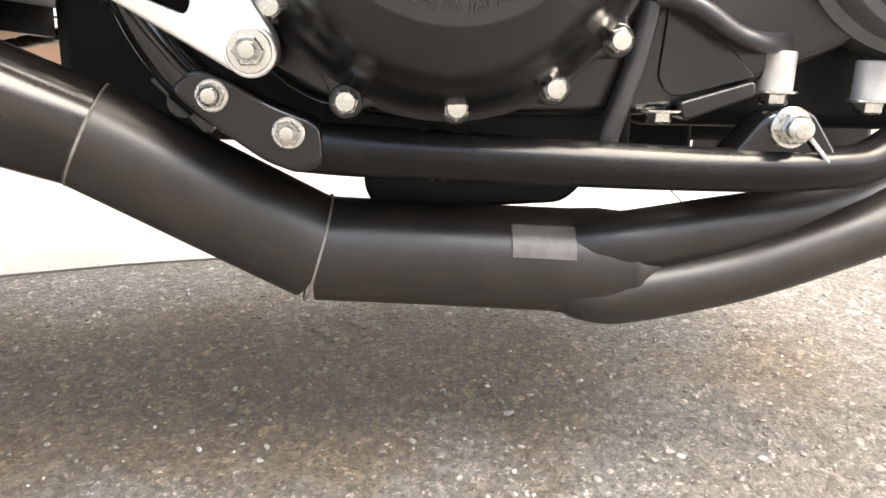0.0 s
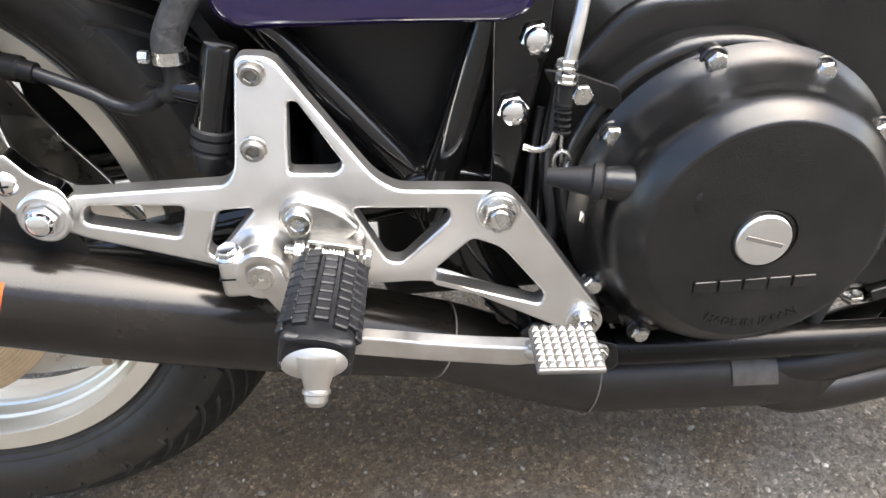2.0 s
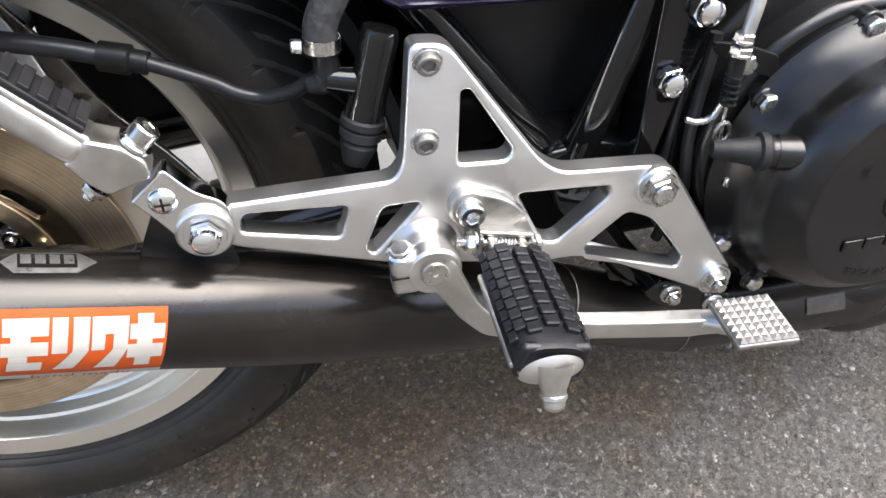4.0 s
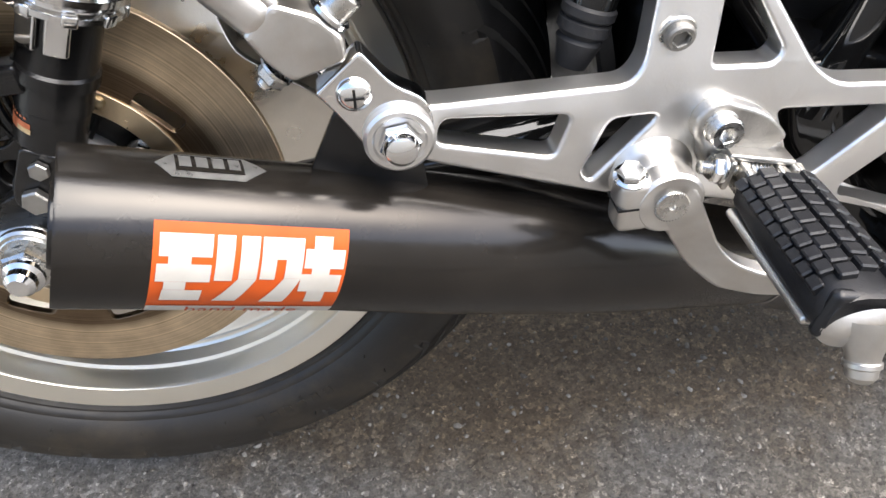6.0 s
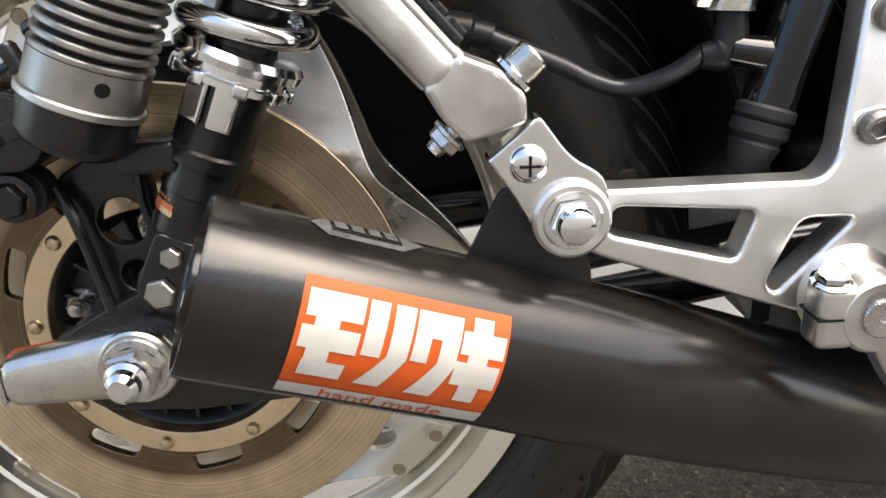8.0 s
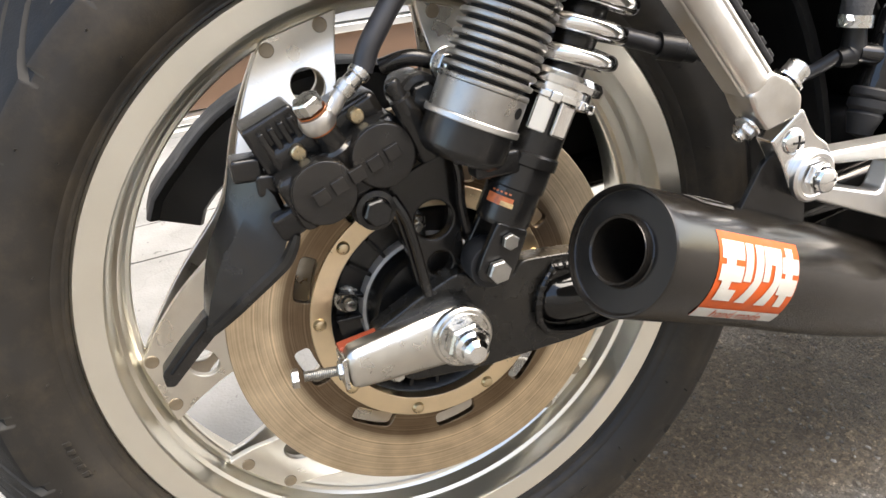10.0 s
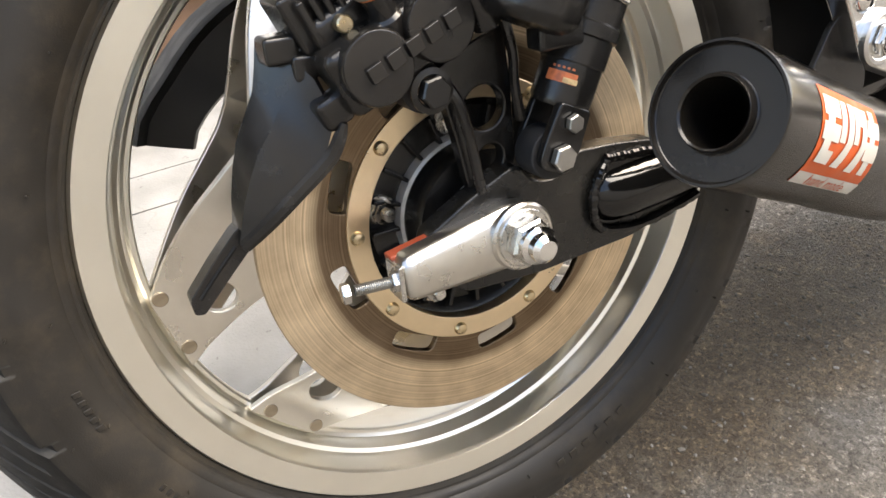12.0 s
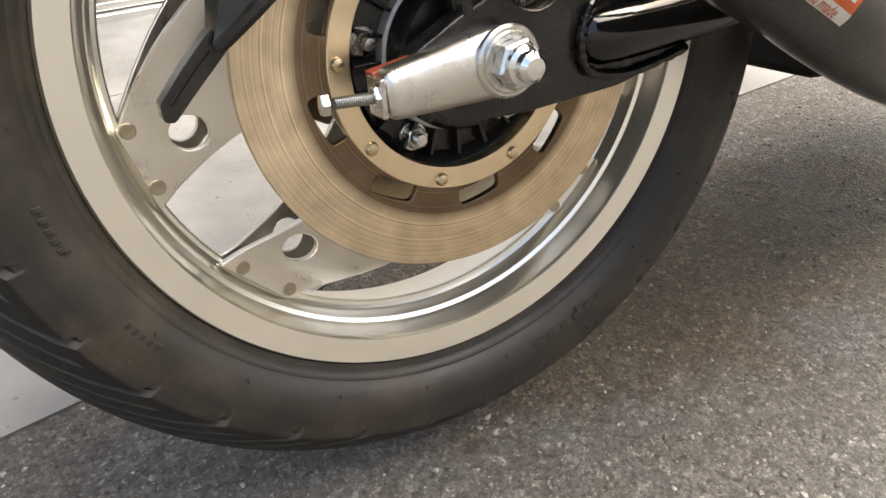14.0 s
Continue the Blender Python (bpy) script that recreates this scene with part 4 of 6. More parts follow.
part("band", lathe([(0.0283, 0.0190), (0.0287, 0.0195), (0.0287, 0.0222), (0.0283, 0.0228)], 48, RM), M_CAST, shock)
# flat dark disc that paints the shade inside the hole
bm = lathe([(0.0033, 0.0), (0.0033, 0.0003), (0, 0.0003)], 18, along(R0 + UP * 0.0333 + Vector((0.0139, -0.0223, -0.0066)).normalized() * 0.0268, Vector((0.0139, -0.0223, -0.0066))))
part("drain_hole", bm, M_DARK, shock)
part("bridge", block(0.028, -0.140, 0.118, 0.030, 0.016, 0.016, 0.003, Matrix.Identity(4)), M_ENGINE, shock)

# ---- exhaust ----
MA, MB = Vector((0.461, -0.140, -0.079)), Vector((0.066, -0.221, 0.075))
MU = (MB - MA).normalized()
M_OUTV = (Vector((0, -1, 0)) - MU * MU.dot(Vector((0, -1, 0)))).normalized()
M_UPV = Vector((0.3632, 0, 0.9317))
ML = 0.4345


def muffler_radius(h):
    return float(np.interp(h, [0, 0.05, 0.12, 0.19, 0.26, 0.31, 0.4345], [0.0320, 0.0345, 0.0380, 0.0392, 0.0385, 0.0366, 0.0363]))


def on_muffler(h, deg, lift=0.0):
    r = muffler_radius(h) + lift
    return MA + MU * h + (M_OUTV * math.cos(radians(deg)) + M_UPV * math.sin(radians(deg))) * r


prof = [(muffler_radius(h), h) for h in np.linspace(0, ML - 0.0015, 34)]
prof += [(0.0358, ML), (0.0345, ML), (0.0338, ML - 0.0015), (0.0336, ML - 0.003), (0.0330, ML - 0.0035), (0.0205, ML - 0.0035), (0.0197, ML - 0.0030), (0.0193, ML + 0.0010), (0.0186, ML + 0.0020),
         (0.0174, ML + 0.0010), (0.0168, ML - 0.004), (0.0166, ML - 0.22), (0, ML - 0.22)]
exhaust = part("exhaust_muffler", lathe(prof, 64, along(MA, MU)), M_SATIN, label="satin black tapered exhaust muffler")


def wrap(quad_rows, lift, mat, name, label=""):
    """A thin label that follows the muffler: strips of (h, angle) corners, each drawn as a fine grid."""
    bm = bmesh.new()
    for corners in quad_rows:
        n, k2 = 10, 4
        a, b, c, d = [Vector(q) for q in corners]
        grid = [[bm.verts.new(on_muffler(*((a * (1 - u) + b * u) * (1 - v) + (d * (1 - u) + c * u) * v), lift)) for u in [j / k2 for j in range(k2 + 1)]] for v in [i / n for i in range(n + 1)]]
        for r0, r1 in zip(grid, grid[1:]):
            for j in range(k2):
                bm.faces.new((r0[j], r0[j + 1], r1[j + 1], r1[j]))
    return part(name, bm, mat, exhaust, label, sharp=80)


H0, H1, A0, A1 = 0.3975, 0.3125, 46.0, -36.0
wrap([((H0, A0), (H1, A0), (H1, A1), (H0, A1))], 0.0003, M_RED, "sticker", "orange-red and silver maker's sticker")
wrap([((H0, -24), (H1, -24), (H1, A1), (H0, A1))], 0.0006, M_SILVERFOIL, "sticker_foot")


def st(u, v):
    """From the sticker's own measures, u along it and v down it, to (h, angle)."""
    return (H0 + (H1 - H0) * u, A0 + (-19 - A0) * v)


def st_quad(u0, u1, v0, w0=None, w1=None, v1=1.0):
    """A stroke of the mark: from u0..u1 at height v0 to w0..w1 at height v1."""
    w0, w1 = (u0, u1) if w0 is None else (w0, w1)
    return (st(u0, v0), st(u1, v0), st(w1, v1), st(w0, v1))


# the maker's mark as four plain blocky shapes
MARKS = [[st_quad(0.030, 0.285, 0.12, v1=0.36), st_quad(0.075, 0.185, 0.36, v1=0.44), st_quad(0.022, 0.285, 0.44, v1=0.65), st_quad(0.065, 0.170, 0.65, v1=0.76), st_quad(0.060, 0.255, 0.76, 0.055, 0.250, 0.93)],
         [st_quad(0.305, 0.395, 0.12, v1=0.63), st_quad(0.425, 0.520, 0.12, v1=0.60), st_quad(0.425, 0.520, 0.60, 0.315, 0.435, 0.94)],
         [st_quad(0.535, 0.755, 0.12, v1=0.36), st_quad(0.535, 0.615, 0.36, v1=0.60), st_quad(0.665, 0.755, 0.36, v1=0.58), st_quad(0.665, 0.755, 0.58, 0.560, 0.690, 0.95)],
         [st_quad(0.810, 0.910, 0.09, v1=0.95), st_quad(0.765, 0.985, 0.23, v1=0.45), st_quad(0.755, 0.980, 0.52, v1=0.76)]]
for mark in MARKS:
    for k, stroke in enumerate(mark):
        wrap([stroke], 0.0006 + 0.00008 * k, M_SILVERFOIL, "sticker_shape")


def words(text, size):
    """The outline of a text in the built-in font as triangles: places (x, y) and faces."""
    cu = bpy.data.curves.new("words", "FONT")
    cu.body, cu.size, cu.align_x, cu.align_y = text, size, "CENTER", "CENTER"
    cu.resolution_u = 2
    ob = new("words", cu)
    me = bpy.data.meshes.new_from_object(ob.evaluated_get(bpy.context.evaluated_depsgraph_get()))
    verts, faces = [v.co.copy() for v in me.vertices], [tuple(p.vertices) for p in me.polygons]
    bpy.data.objects.remove(ob)
    bpy.data.curves.remove(cu)
    bpy.data.meshes.remove(me)
    return verts, faces


def words_part(name, text, size, place, mat, parent, label="", wide=1.0):
    verts, faces = words(text, size)
    bm = bmesh.new()
    vs = [bm.verts.new(place(v.x * wide, v.y)) for v in verts]
    for f in faces:
        bm.faces.new([vs[i] for i in f])
    return part(name, bm, mat, parent, label, sharp=80)


words_part("lettering", "hand made", 0.0095, lambda x, y: on_muffler((H0 + H1) / 2 - x, -30.5 + math.degrees(y / 0.0366), 0.0009), M_RED, exhaust, "words hand made in red on silver", 1.25)
# embossed approval badge on the upper side
ring = [(0.3970, 91), (0.3885, 106), (0.3580, 107), (0.3487, 91), (0.3592, 78), (0.3903, 78)]
wrap([(ring[1], ring[2], ring[4], ring[5]), (ring[0], ring[1], ring[5], ring[0]), (ring[3], ring[4], ring[2], ring[3])], 0.0006, M_BADGE, "approval_badge", "grey metal badge with dark bars")
wrap([((0.3885, 104), (0.3590, 104), (0.3590, 84), (0.3885, 84))], 0.0009, M_SATIN, "badge_field")
for k in range(4):
    wrap([((0.3870 - 0.0071 * k, 101.5), (0.3818 - 0.0071 * k, 101.5), (0.3818 - 0.0071 * k, 88), (0.3870 - 0.0071 * k, 88))], 0.0012, M_BADGE, "badge_bar")

S2, S3 = Vector((0.592, -0.113, -0.153)), Vector((0.755, -0.113, -0.160))
link_dir = (S2 - MA).normalized()
part("link_pipe", tube([MA - MU * -0.002, MA + link_dir * 0.01, MA.lerp(S2, 0.5), S2], [0.0322, 0.0325, 0.0335, 0.0345], 48, 0), M_HEADER, exhaust)
part("collector_pipe", tube([S2, S2.lerp(S3, 0.5), S3, S3 + Vector((0.02, 0, -0.001))], [0.0345, 0.0345, 0.0352, 0.036], 48, 0), M_HEADER, exhaust)
part("seam", lathe([(0.0326, -0.0008), (0.0331, 0), (0.0326, 0.0008)], 48, along(MA, (MU * -1 + link_dir).normalized())), M_WELD, exhaust, "thin bare weld seam")
part("seam", lathe([(0.0352, -0.0008), (0.0358, 0), (0.0352, 0.0008)], 48, along(S2, (link_dir + (S3 - S2).normalized()).normalized()) @ Matrix.Scale(1.04, 4, (0, 1, 0))), M_WELD, exhaust, "thin bare weld seam")
# sleeve patch of bare weld at the joint of the header pipes
bm = bmesh.new()
for deg0, deg1, x0, x1, lift in ((14, 50, 0.716, 0.757, 0.0012),):
    n = 8
    rows = []
    for i in range(n + 1):
        a = radians(deg0 + (deg1 - deg0) * i / n)
        rows.append([bm.verts.new(S2.lerp(S3, (x - 0.592) / 0.163) + Vector((0, -math.cos(a), math.sin(a))) * (0.0350 + lift)) for x in (x0, (x0 + x1) / 2, x1)])
    for r0, r1 in zip(rows, rows[1:]):
        for j in range(2):
            bm.faces.new((r0[j], r0[j + 1], r1[j + 1], r1[j]))
part("joint_patch", bm, M_PATCH, exhaust, "lighter bare patch on the pipe joint", sharp=80)
part("collector_cone", tube([S3 + Vector((-0.004, 0, 0)), S3 + Vector((0.022, 0, -0.0015)), S3 + Vector((0.045, 0, -0.0015)), S3 + Vector((0.075, -0.002, 0.004)), S3 + Vector((0.10, -0.004, 0.010))], [0.0352, 0.0372, 0.0355, 0.022, 0.012], 40, 6), M_HEADER, exhaust)
UPPER_HEAD = [(0.759, -0.125, -0.148), (0.790, -0.128, -0.1445), (0.852, -0.126, -0.1345), (0.900, -0.122, -0.1275), (0.964, -0.118, -0.1135), (1.030, -0.115, -0.085), (1.120, -0.115, -0.020)]
LOWER_HEAD = [(0.759, -0.125, -0.174), (0.790, -0.128, -0.1785), (0.874, -0.132, -0.1605), (0.949, -0.138, -0.1320), (0.974, -0.140, -0.120), (1.030, -0.145, -0.090), (1.120, -0.148, -0.025)]
for line in (UPPER_HEAD, LOWER_HEAD):
    for dy, dz in ((0.0, 0.0), (0.042, -0.012)):
        pts = [(x, y + dy * min(1.0, (x - 0.73) / 0.10), z + dz * min(1.0, (x - 0.73) / 0.10)) for x, y, z in line]
        part("header_pipe", tube(pts, [0.0190, 0.0212, 0.0208, 0.0205, 0.0205, 0.0205, 0.0205], 28), M_HEADER, exhaust, "satin black header pipe")
part("hanger", plate(fillet([(0.1735, 0.068), (0.189, 0.099), (0.201, 0.104), (0.229, 0.066), (0.232, 0.030), (0.168, 0.045)], 0.004), [], -0.192, -0.188, 0.0008), M_ENGINE, exhaust, "black muffler hanger plate")

# ---- footrest bracket ----
Y0, Y1 = -0.1955, -0.1785


def face_y(z):
    """The bracket's near face leans in towards its upper end."""
    return Y0 + 0.2 * max(0.0, z - 0.085)


def lean_in(co):
    z = co.z if co.z < 0.085 else (co.z + 0.00765) / 1.09
    return Vector((co.x, co.y + 0.2 * max(0.0, z - 0.085), z))


outline = [(0.346, 0.184), (0.368, 0.182), (0.424, 0.097), (0.438, 0.0865), (0.494, 0.082), (0.512, 0.080), (0.522, 0.068), (0.580, -0.022), (0.580, -0.036), (0.562, -0.0425), (0.540, -0.0300),
           (0.461, 0.0150), (0.415, 0.0150), (0.380, 0.025), (0.329, 0.0335), (0.229, 0.0685), (0.212, 0.080), (0.217, 0.100), (0.234, 0.0985), (0.329, 0.0985), (0.336, 0.108)]
radii = [0.006, 0.008, 0.014, 0.014, 0.01, 0.01, 0.01, 0.011, 0.011, 0.009, 0.02, 0.02, 0.02, 0.02, 0.02, 0.02, 0.015, 0.015, 0.01, 0.01, 0.02]
holes = [fillet([(0.408, 0.0755), (0.472, 0.0705), (0.4725, 0.0625), (0.4375, 0.0305), (0.4275, 0.0330)], 0.005),
         fillet([(0.459, 0.0225), (0.487, 0.0465), (0.507, 0.0375), (0.5375, -0.0040), (0.5345, -0.0125), (0.460, 0.0140)], [0.005, 0.005, 0.008, 0.004, 0.004, 0.005]),
         fillet([(0.3745, 0.1520), (0.380, 0.1520), (0.4055, 0.1075), (0.4005, 0.1015), (0.370, 0.1035)], 0.004),
         fillet([(0.238, 0.0905), (0.3015, 0.0855), (0.294, 0.0625), (0.2345, 0.0780)], 0.005),
         fillet([(0.3215, 0.0805), (0.346, 0.0805), (0.3135, 0.0450), (0.3085, 0.0505)], 0.005)]
bracket = part("footrest_bracket", plate(fillet(outline, radii, 5), holes, Y0, Y1, 0.0026, 3, None, lean_in), M_ALU, label="polished aluminium footrest bracket with cut-outs")
SOCKET = bolt_socket(0.0072, 0.0045, 0.0041, M_PAD)
lathe_w = mesh_of(lathe([(0.0090, 0), (0.0090, 0.0010), (0.0084, 0.0015), (0.006, 0.0015)], 28), "washer", M_STEEL)
for x, z in ((0.3555, 0.1655), (0.3505, 0.1195)):
    piece("washer", lathe_w, along((x, face_y(z), z), Vector((0, -1, -0.2))), bracket)
    piece("socket_bolt", SOCKET, along((x, face_y(z) - 0.0015, z), Vector((0, -1, -0.2)), 17), bracket)
piece("pivot_bolt", nut_stud(0.0112, 0.0090, 0.0068, 0.0115, 0.0128), along((0.5040, Y0 - 0.0036, 0.0665), OUT, 14), bracket)
part("pivot_boss", lathe([(0.0154, -0.002), (0.0152, 0.0020), (0.0148, 0.0030), (0.0142, 0.0036), (0.008, 0.0036)], 36, along((0.5040, Y0, 0.0665), OUT)), M_ALU, bracket)
piece("lower_bolt", nut_stud(0.0082, 0.007, 0.0045, 0.011, 0.0115), along((0.5665, Y0 - 0.0030, -0.0290), OUT, 4), bracket)
part("lower_boss", lathe([(0.0135, -0.004), (0.0135, 0.0022), (0.0126, 0.0030), (0.006, 0.0030)], 32, along((0.5665, Y0, -0.0290), OUT)), M_ALU, bracket)

# passenger footrest with its hinge, folded up
stay = part("passenger_footrest", plate(fillet([(0.1820, 0.1144), (0.2035, 0.1325), (0.2170, 0.1140), (0.2320, 0.1065), (0.2345, 0.0880), (0.224, 0.0715), (0.2065, 0.0745), (0.1985, 0.0900), (0.1905, 0.1030)], [0.002, 0.003, 0.012, 0.008, 0.014, 0.012, 0.01, 0.012, 0.01]), [], -0.2020, -0.1880, 0.0016),
            M_CHROME, label="folded aluminium passenger footrest on its bracket")
part("big_washer", lathe([(0.0166, 0), (0.0166, 0.0035), (0.0150, 0.0048), (0.0128, 0.0048), (0.0118, 0.0040), (0.008, 0.0040)], 44, along((0.2170, -0.2020, 0.0890), OUT)), M_ALU, stay)
piece("acorn_nut", bolt_acorn(0.0098, 0.0125), along((0.2170, -0.2060, 0.0890), OUT, 8), stay)
SLOTTED = lathe([(0.0083, 0), (0.0081, 0.0010), (0.0068, 0.0028), (0.0042, 0.0042), (0, 0.0047)], 28)
dome_screw = piece("dome_screw", mesh_of(SLOTTED, "dome_screw", M_CHROME), along((0.1990, -0.2020, 0.1127), OUT, 70), stay)
# dark bars laid on the dome paint the shade in the cross slot
SLOT = mesh_of(block(0, 0, 0.0037, 0.0088, 0.0013, 0.0024, 0.0002, None, None, 1), "screw_slot", M_DARK)
for turn in (20, 110):
    piece("screw_slot", SLOT, Matrix.Rotation(radians(turn), 4, "Z"), dome_screw)
PA, PB = Vector((0.1835, -0.196, 0.1335)), Vector((0.062, -0.194, 0.268))
PU = (PB - PA).normalized()
PW = Vector((PU.z, 0, -PU.x))  # to the bar's upper, forward side
PM = Matrix.Translation(PA) @ Matrix(((PW.x, 0, PU.x, 0), (PW.y, -1, PU.y, 0), (PW.z, 0, PU.z, 0), (0, 0, 0, 1)))


def bar_box(x0, x1, y0, y1, z0, z1, bevel):
    return block((x0 + x1) / 2, (y0 + y1) / 2, (z0 + z1) / 2, x1 - x0, y1 - y0, z1 - z0, bevel, PM)


part("bar", bar_box(-0.0125, 0.0065, -0.014, 0.0110, 0.020, 0.180, 0.0072), M_CAST, stay, "cast aluminium footrest bar")
part("bar_ridge", bar_box(0.0030, 0.0088, -0.012, 0.0085, 0.022, 0.180, 0.0026), M_CAST, stay)
part("bar_groove_lip", bar_box(-0.0132, -0.0085, -0.012, 0.0060, 0.024, 0.180, 0.0022), M_CAST, stay)
bm = bar_box(0.0085, 0.0125, -0.016, 0.0080, 0.028, 0.180, 0.0012)
for k in range(15):
    z = 0.032 + 0.0098 * k
    block(0.0133, -0.004, z, 0.0034, 0.021, 0.0062, 0.0008, PM, bm)
part("tread_rubber", bm, M_RUBBER, stay, "ribbed black rubber tread strip")
lug_line = [(-0.0145, -0.002), (0.0085, -0.0125), (0.0155, -0.004), (0.0150, 0.010), (0.0070, 0.026), (-0.0122, 0.026), (-0.0150, 0.012)]
part("hinge_lug", plate(fillet(lug_line, 0.003), [], 0.0100, -0.0130, 0.0035, 2, PM), M_CAST, stay, "faceted cast hinge lug", sharp=20)
part("hinge_pin", tube([PA + PW * -0.026 + PU * 0.004, PA + PW * 0.024 + PU * 0.004], 0.0038, 12, 0), M_STEEL, stay)
part("hinge_washer", lathe([(0.0098, 0), (0.0098, 0.0020), (0.0088, 0.0028), (0.005, 0.0028)], 28, along(PA + PW * 0.0160 + PU * 0.004, PW)), M_CHROME, stay)
piece("hinge_bolt_head", bolt_socket(0.0074, 0.0105, 0.0036), along(PA + PW * 0.0185 + PU * 0.004, PW), stay)
piece("hinge_nut", nut_stud(0.0070, 0.0065, 0.0038, 0.0105, 0.0080), along(PA + PW * -0.0170 + PU * 0.004, PW * -1), stay)

# rider's footrest
FA, FB = Vector((0.3945, -0.2020, 0.0500)), Vector((0.3905, -0.3190, 0.0510))
FU = (FB - FA).normalized()
FX = Vector((1, 0, -0.22))
FX -= FU * FX.dot(FU)
FX.normalize()
FZ = FX.cross(FU)
if FZ.z < 0:
    FZ = -FZ
FM = Matrix.Translation(FA) @ Matrix(((FX.x, FU.x, FZ.x, 0), (FX.y, FU.y, FZ.y, 0), (FX.z, FU.z, FZ.z, 0), (0, 0, 0, 1)))
footrest = part("rider_footrest", block(0, 0.066, -0.0118, 0.0385, 0.0780, 0.0050, 0.0022, FM), M_CAST, label="rider's footrest with black block rubber")
FL = (FB - FA).length


def peg_section(w, h, n=20):
    out = []
    for k in range(n):
        a = 2 * math.pi * k / n
        c, s = math.cos(a), math.sin(a)
        out.append((w * math.copysign(abs(c) ** 0.75, c), h * math.copysign(abs(s) ** 0.7, s)))
    return out


bm = bmesh.new()
rings = []
for y, k in ((0.025, 0.80), (0.027, 0.90), (0.034, 0.94), (0.060, 1.0), (FL - 0.014, 1.02), (FL - 0.006, 1.0), (FL - 0.002, 0.9)):
    rings.append([bm.verts.new(FM @ Vector((x, y, z))) for x, z in peg_section(0.0205 * k, 0.0135 * k)])
for a, b in zip(rings, rings[1:]):
    for k in range(20):
        bm.faces.new((a[k], a[(k + 1) % 20], b[(k + 1) % 20], b[k]))
bm.faces.new(rings[0])
bm.faces.new(rings[-1])
rubber = part("peg_rubber", bm, M_PEG, footrest, "black block-pattern rubber")
PEG_BLOCK = {}
for row in range(9):
    y = 0.0325 + row * 0.0086
    for col, ang in enumerate((-75, -50, -25, 0, 25, 50, 75)):
        w = (0.0056, 0.0066, 0.0082, 0.0086, 0.0082, 0.0066, 0.0056)[col]
        a = radians(90 - ang)
        c, s = math.cos(a), math.sin(a)
        x, z = 0.0205 * math.copysign(abs(c) ** 0.75, c), 0.0135 * math.copysign(abs(s) ** 0.7, s)
        if w not in PEG_BLOCK:
            PEG_BLOCK[w] = mesh_of(block(0, 0, 0, w, 0.0072, 0.0068, 0.0008, None, None, 1), "rubber_block", M_PEG)
        shift = 0.0042 if col % 2 else 0.0
        if y + shift < FL - 0.012:
            piece("rubber_block", PEG_BLOCK[w], FM @ Matrix.Translation((x * (0.98 + 0.0006 * row), y + shift, z * (0.98 + 0.0006 * row))) @ Matrix.Rotation(radians(ang * 0.62), 4, "Y"), rubber)
part("rubber_rim", block(0, FL - 0.0055, 0.0, 0.0405, 0.007, 0.0245, 0.0065, FM, None, 4), M_PEG, rubber)
bm = lathe([(0.0, -0.006), (0.0190, -0.006), (0.0196, -0.0044), (0.0190, -0.0026), (0.0140, 0.0000), (0.0085, 0.0016)], 32, along(FB + FZ * -0.0040, FU, 0) @ Matrix.Scale(0.60, 4, (0, 1, 0)))
part("end_cap", bm, M_CAST, footrest, "cast aluminium end cap")
TW = Vector((-0.10, -0.50, -0.86))
bm = lathe([(0.0120, -0.008), (0.0112, -0.004), (0.0092, 0.001), (0.0072, 0.007), (0.0068, 0.0095), (0.0076, 0.0102), (0.0076, 0.0120), (0.0066, 0.0128), (0.0062, 0.0165), (0.0040, 0.0190), (0, 0.0193)], 28, along(FB + Vector((0.000, 0.0010, -0.0080)), TW))
part("feeler_knob", bm, M_CAST, footrest, "worn aluminium feeler knob")
lug_line = [polar(0.0132, a) + Vector((0.3740, 0.0755)) for a in range(55, 231, 25)] + [Vector((0.3700, 0.0500)), Vector((0.3830, 0.0420)), Vector((0.4130, 0.0640)), Vector((0.4000, 0.0790))]
part("hinge_base", plate(fillet(lug_line, [0.0] * 8 + [0.006, 0.004, 0.004, 0.010]), [], -0.2040, -0.1940, 0.0026, 3), M_WORN, footrest, "cast hinge base bolted to the bracket")
part("hinge_saddle", block(0, 0.0015, 0.0085, 0.0370, 0.0200, 0.0034, 0.0015, FM), M_WORN, footrest, "folded aluminium hinge saddle")
for side in (-1, 1):
    part("hinge_ear", block(side * 0.0175, 0.0040, 0.0005, 0.0034, 0.0250, 0.0165, 0.0015, FM), M_WORN, footrest)
    part("prong", block(side * 0.0105, 0.0160, 0.0, 0.0060, 0.0300, 0.0150, 0.0018, FM), M_STEEL, footrest, "steel prong of the folding peg")
coil = [FM @ Vector((-0.0075 + 0.0150 * k / 84, 0.0100 + 0.0052 * math.cos(0.5236 * k), 0.0010 + 0.0052 * math.sin(0.5236 * k))) for k in range(85)]
part("return_spring", tube(coil, 0.0008, 6, 0), M_STEEL, footrest, "small steel return spring")
part("hinge_pin", tube([FM @ Vector((-0.0300, 0.0100, 0.0010)), FM @ Vector((0.0240, 0.0100, 0.0010))], 0.0034, 12, 0), M_STEEL, footrest)
piece("hinge_nut", nut_stud(0.0072, 0.0065, 0.0036, 0.0125, 0.0078), along(FM @ Vector((-0.0195, 0.0100, 0.0010)), FX * -1, 10), footrest)
piece("hinge_head", bolt_hex(0.0068, 0.0050), along(FM @ Vector((0.0195, 0.0100, 0.0010)), FX, 10), footrest)
piece("fork_bolt", bolt_socket(0.0086, 0.0085, 0.0044), along((0.3740, Y0 - 0.0090, 0.0755), OUT, 12), footrest)
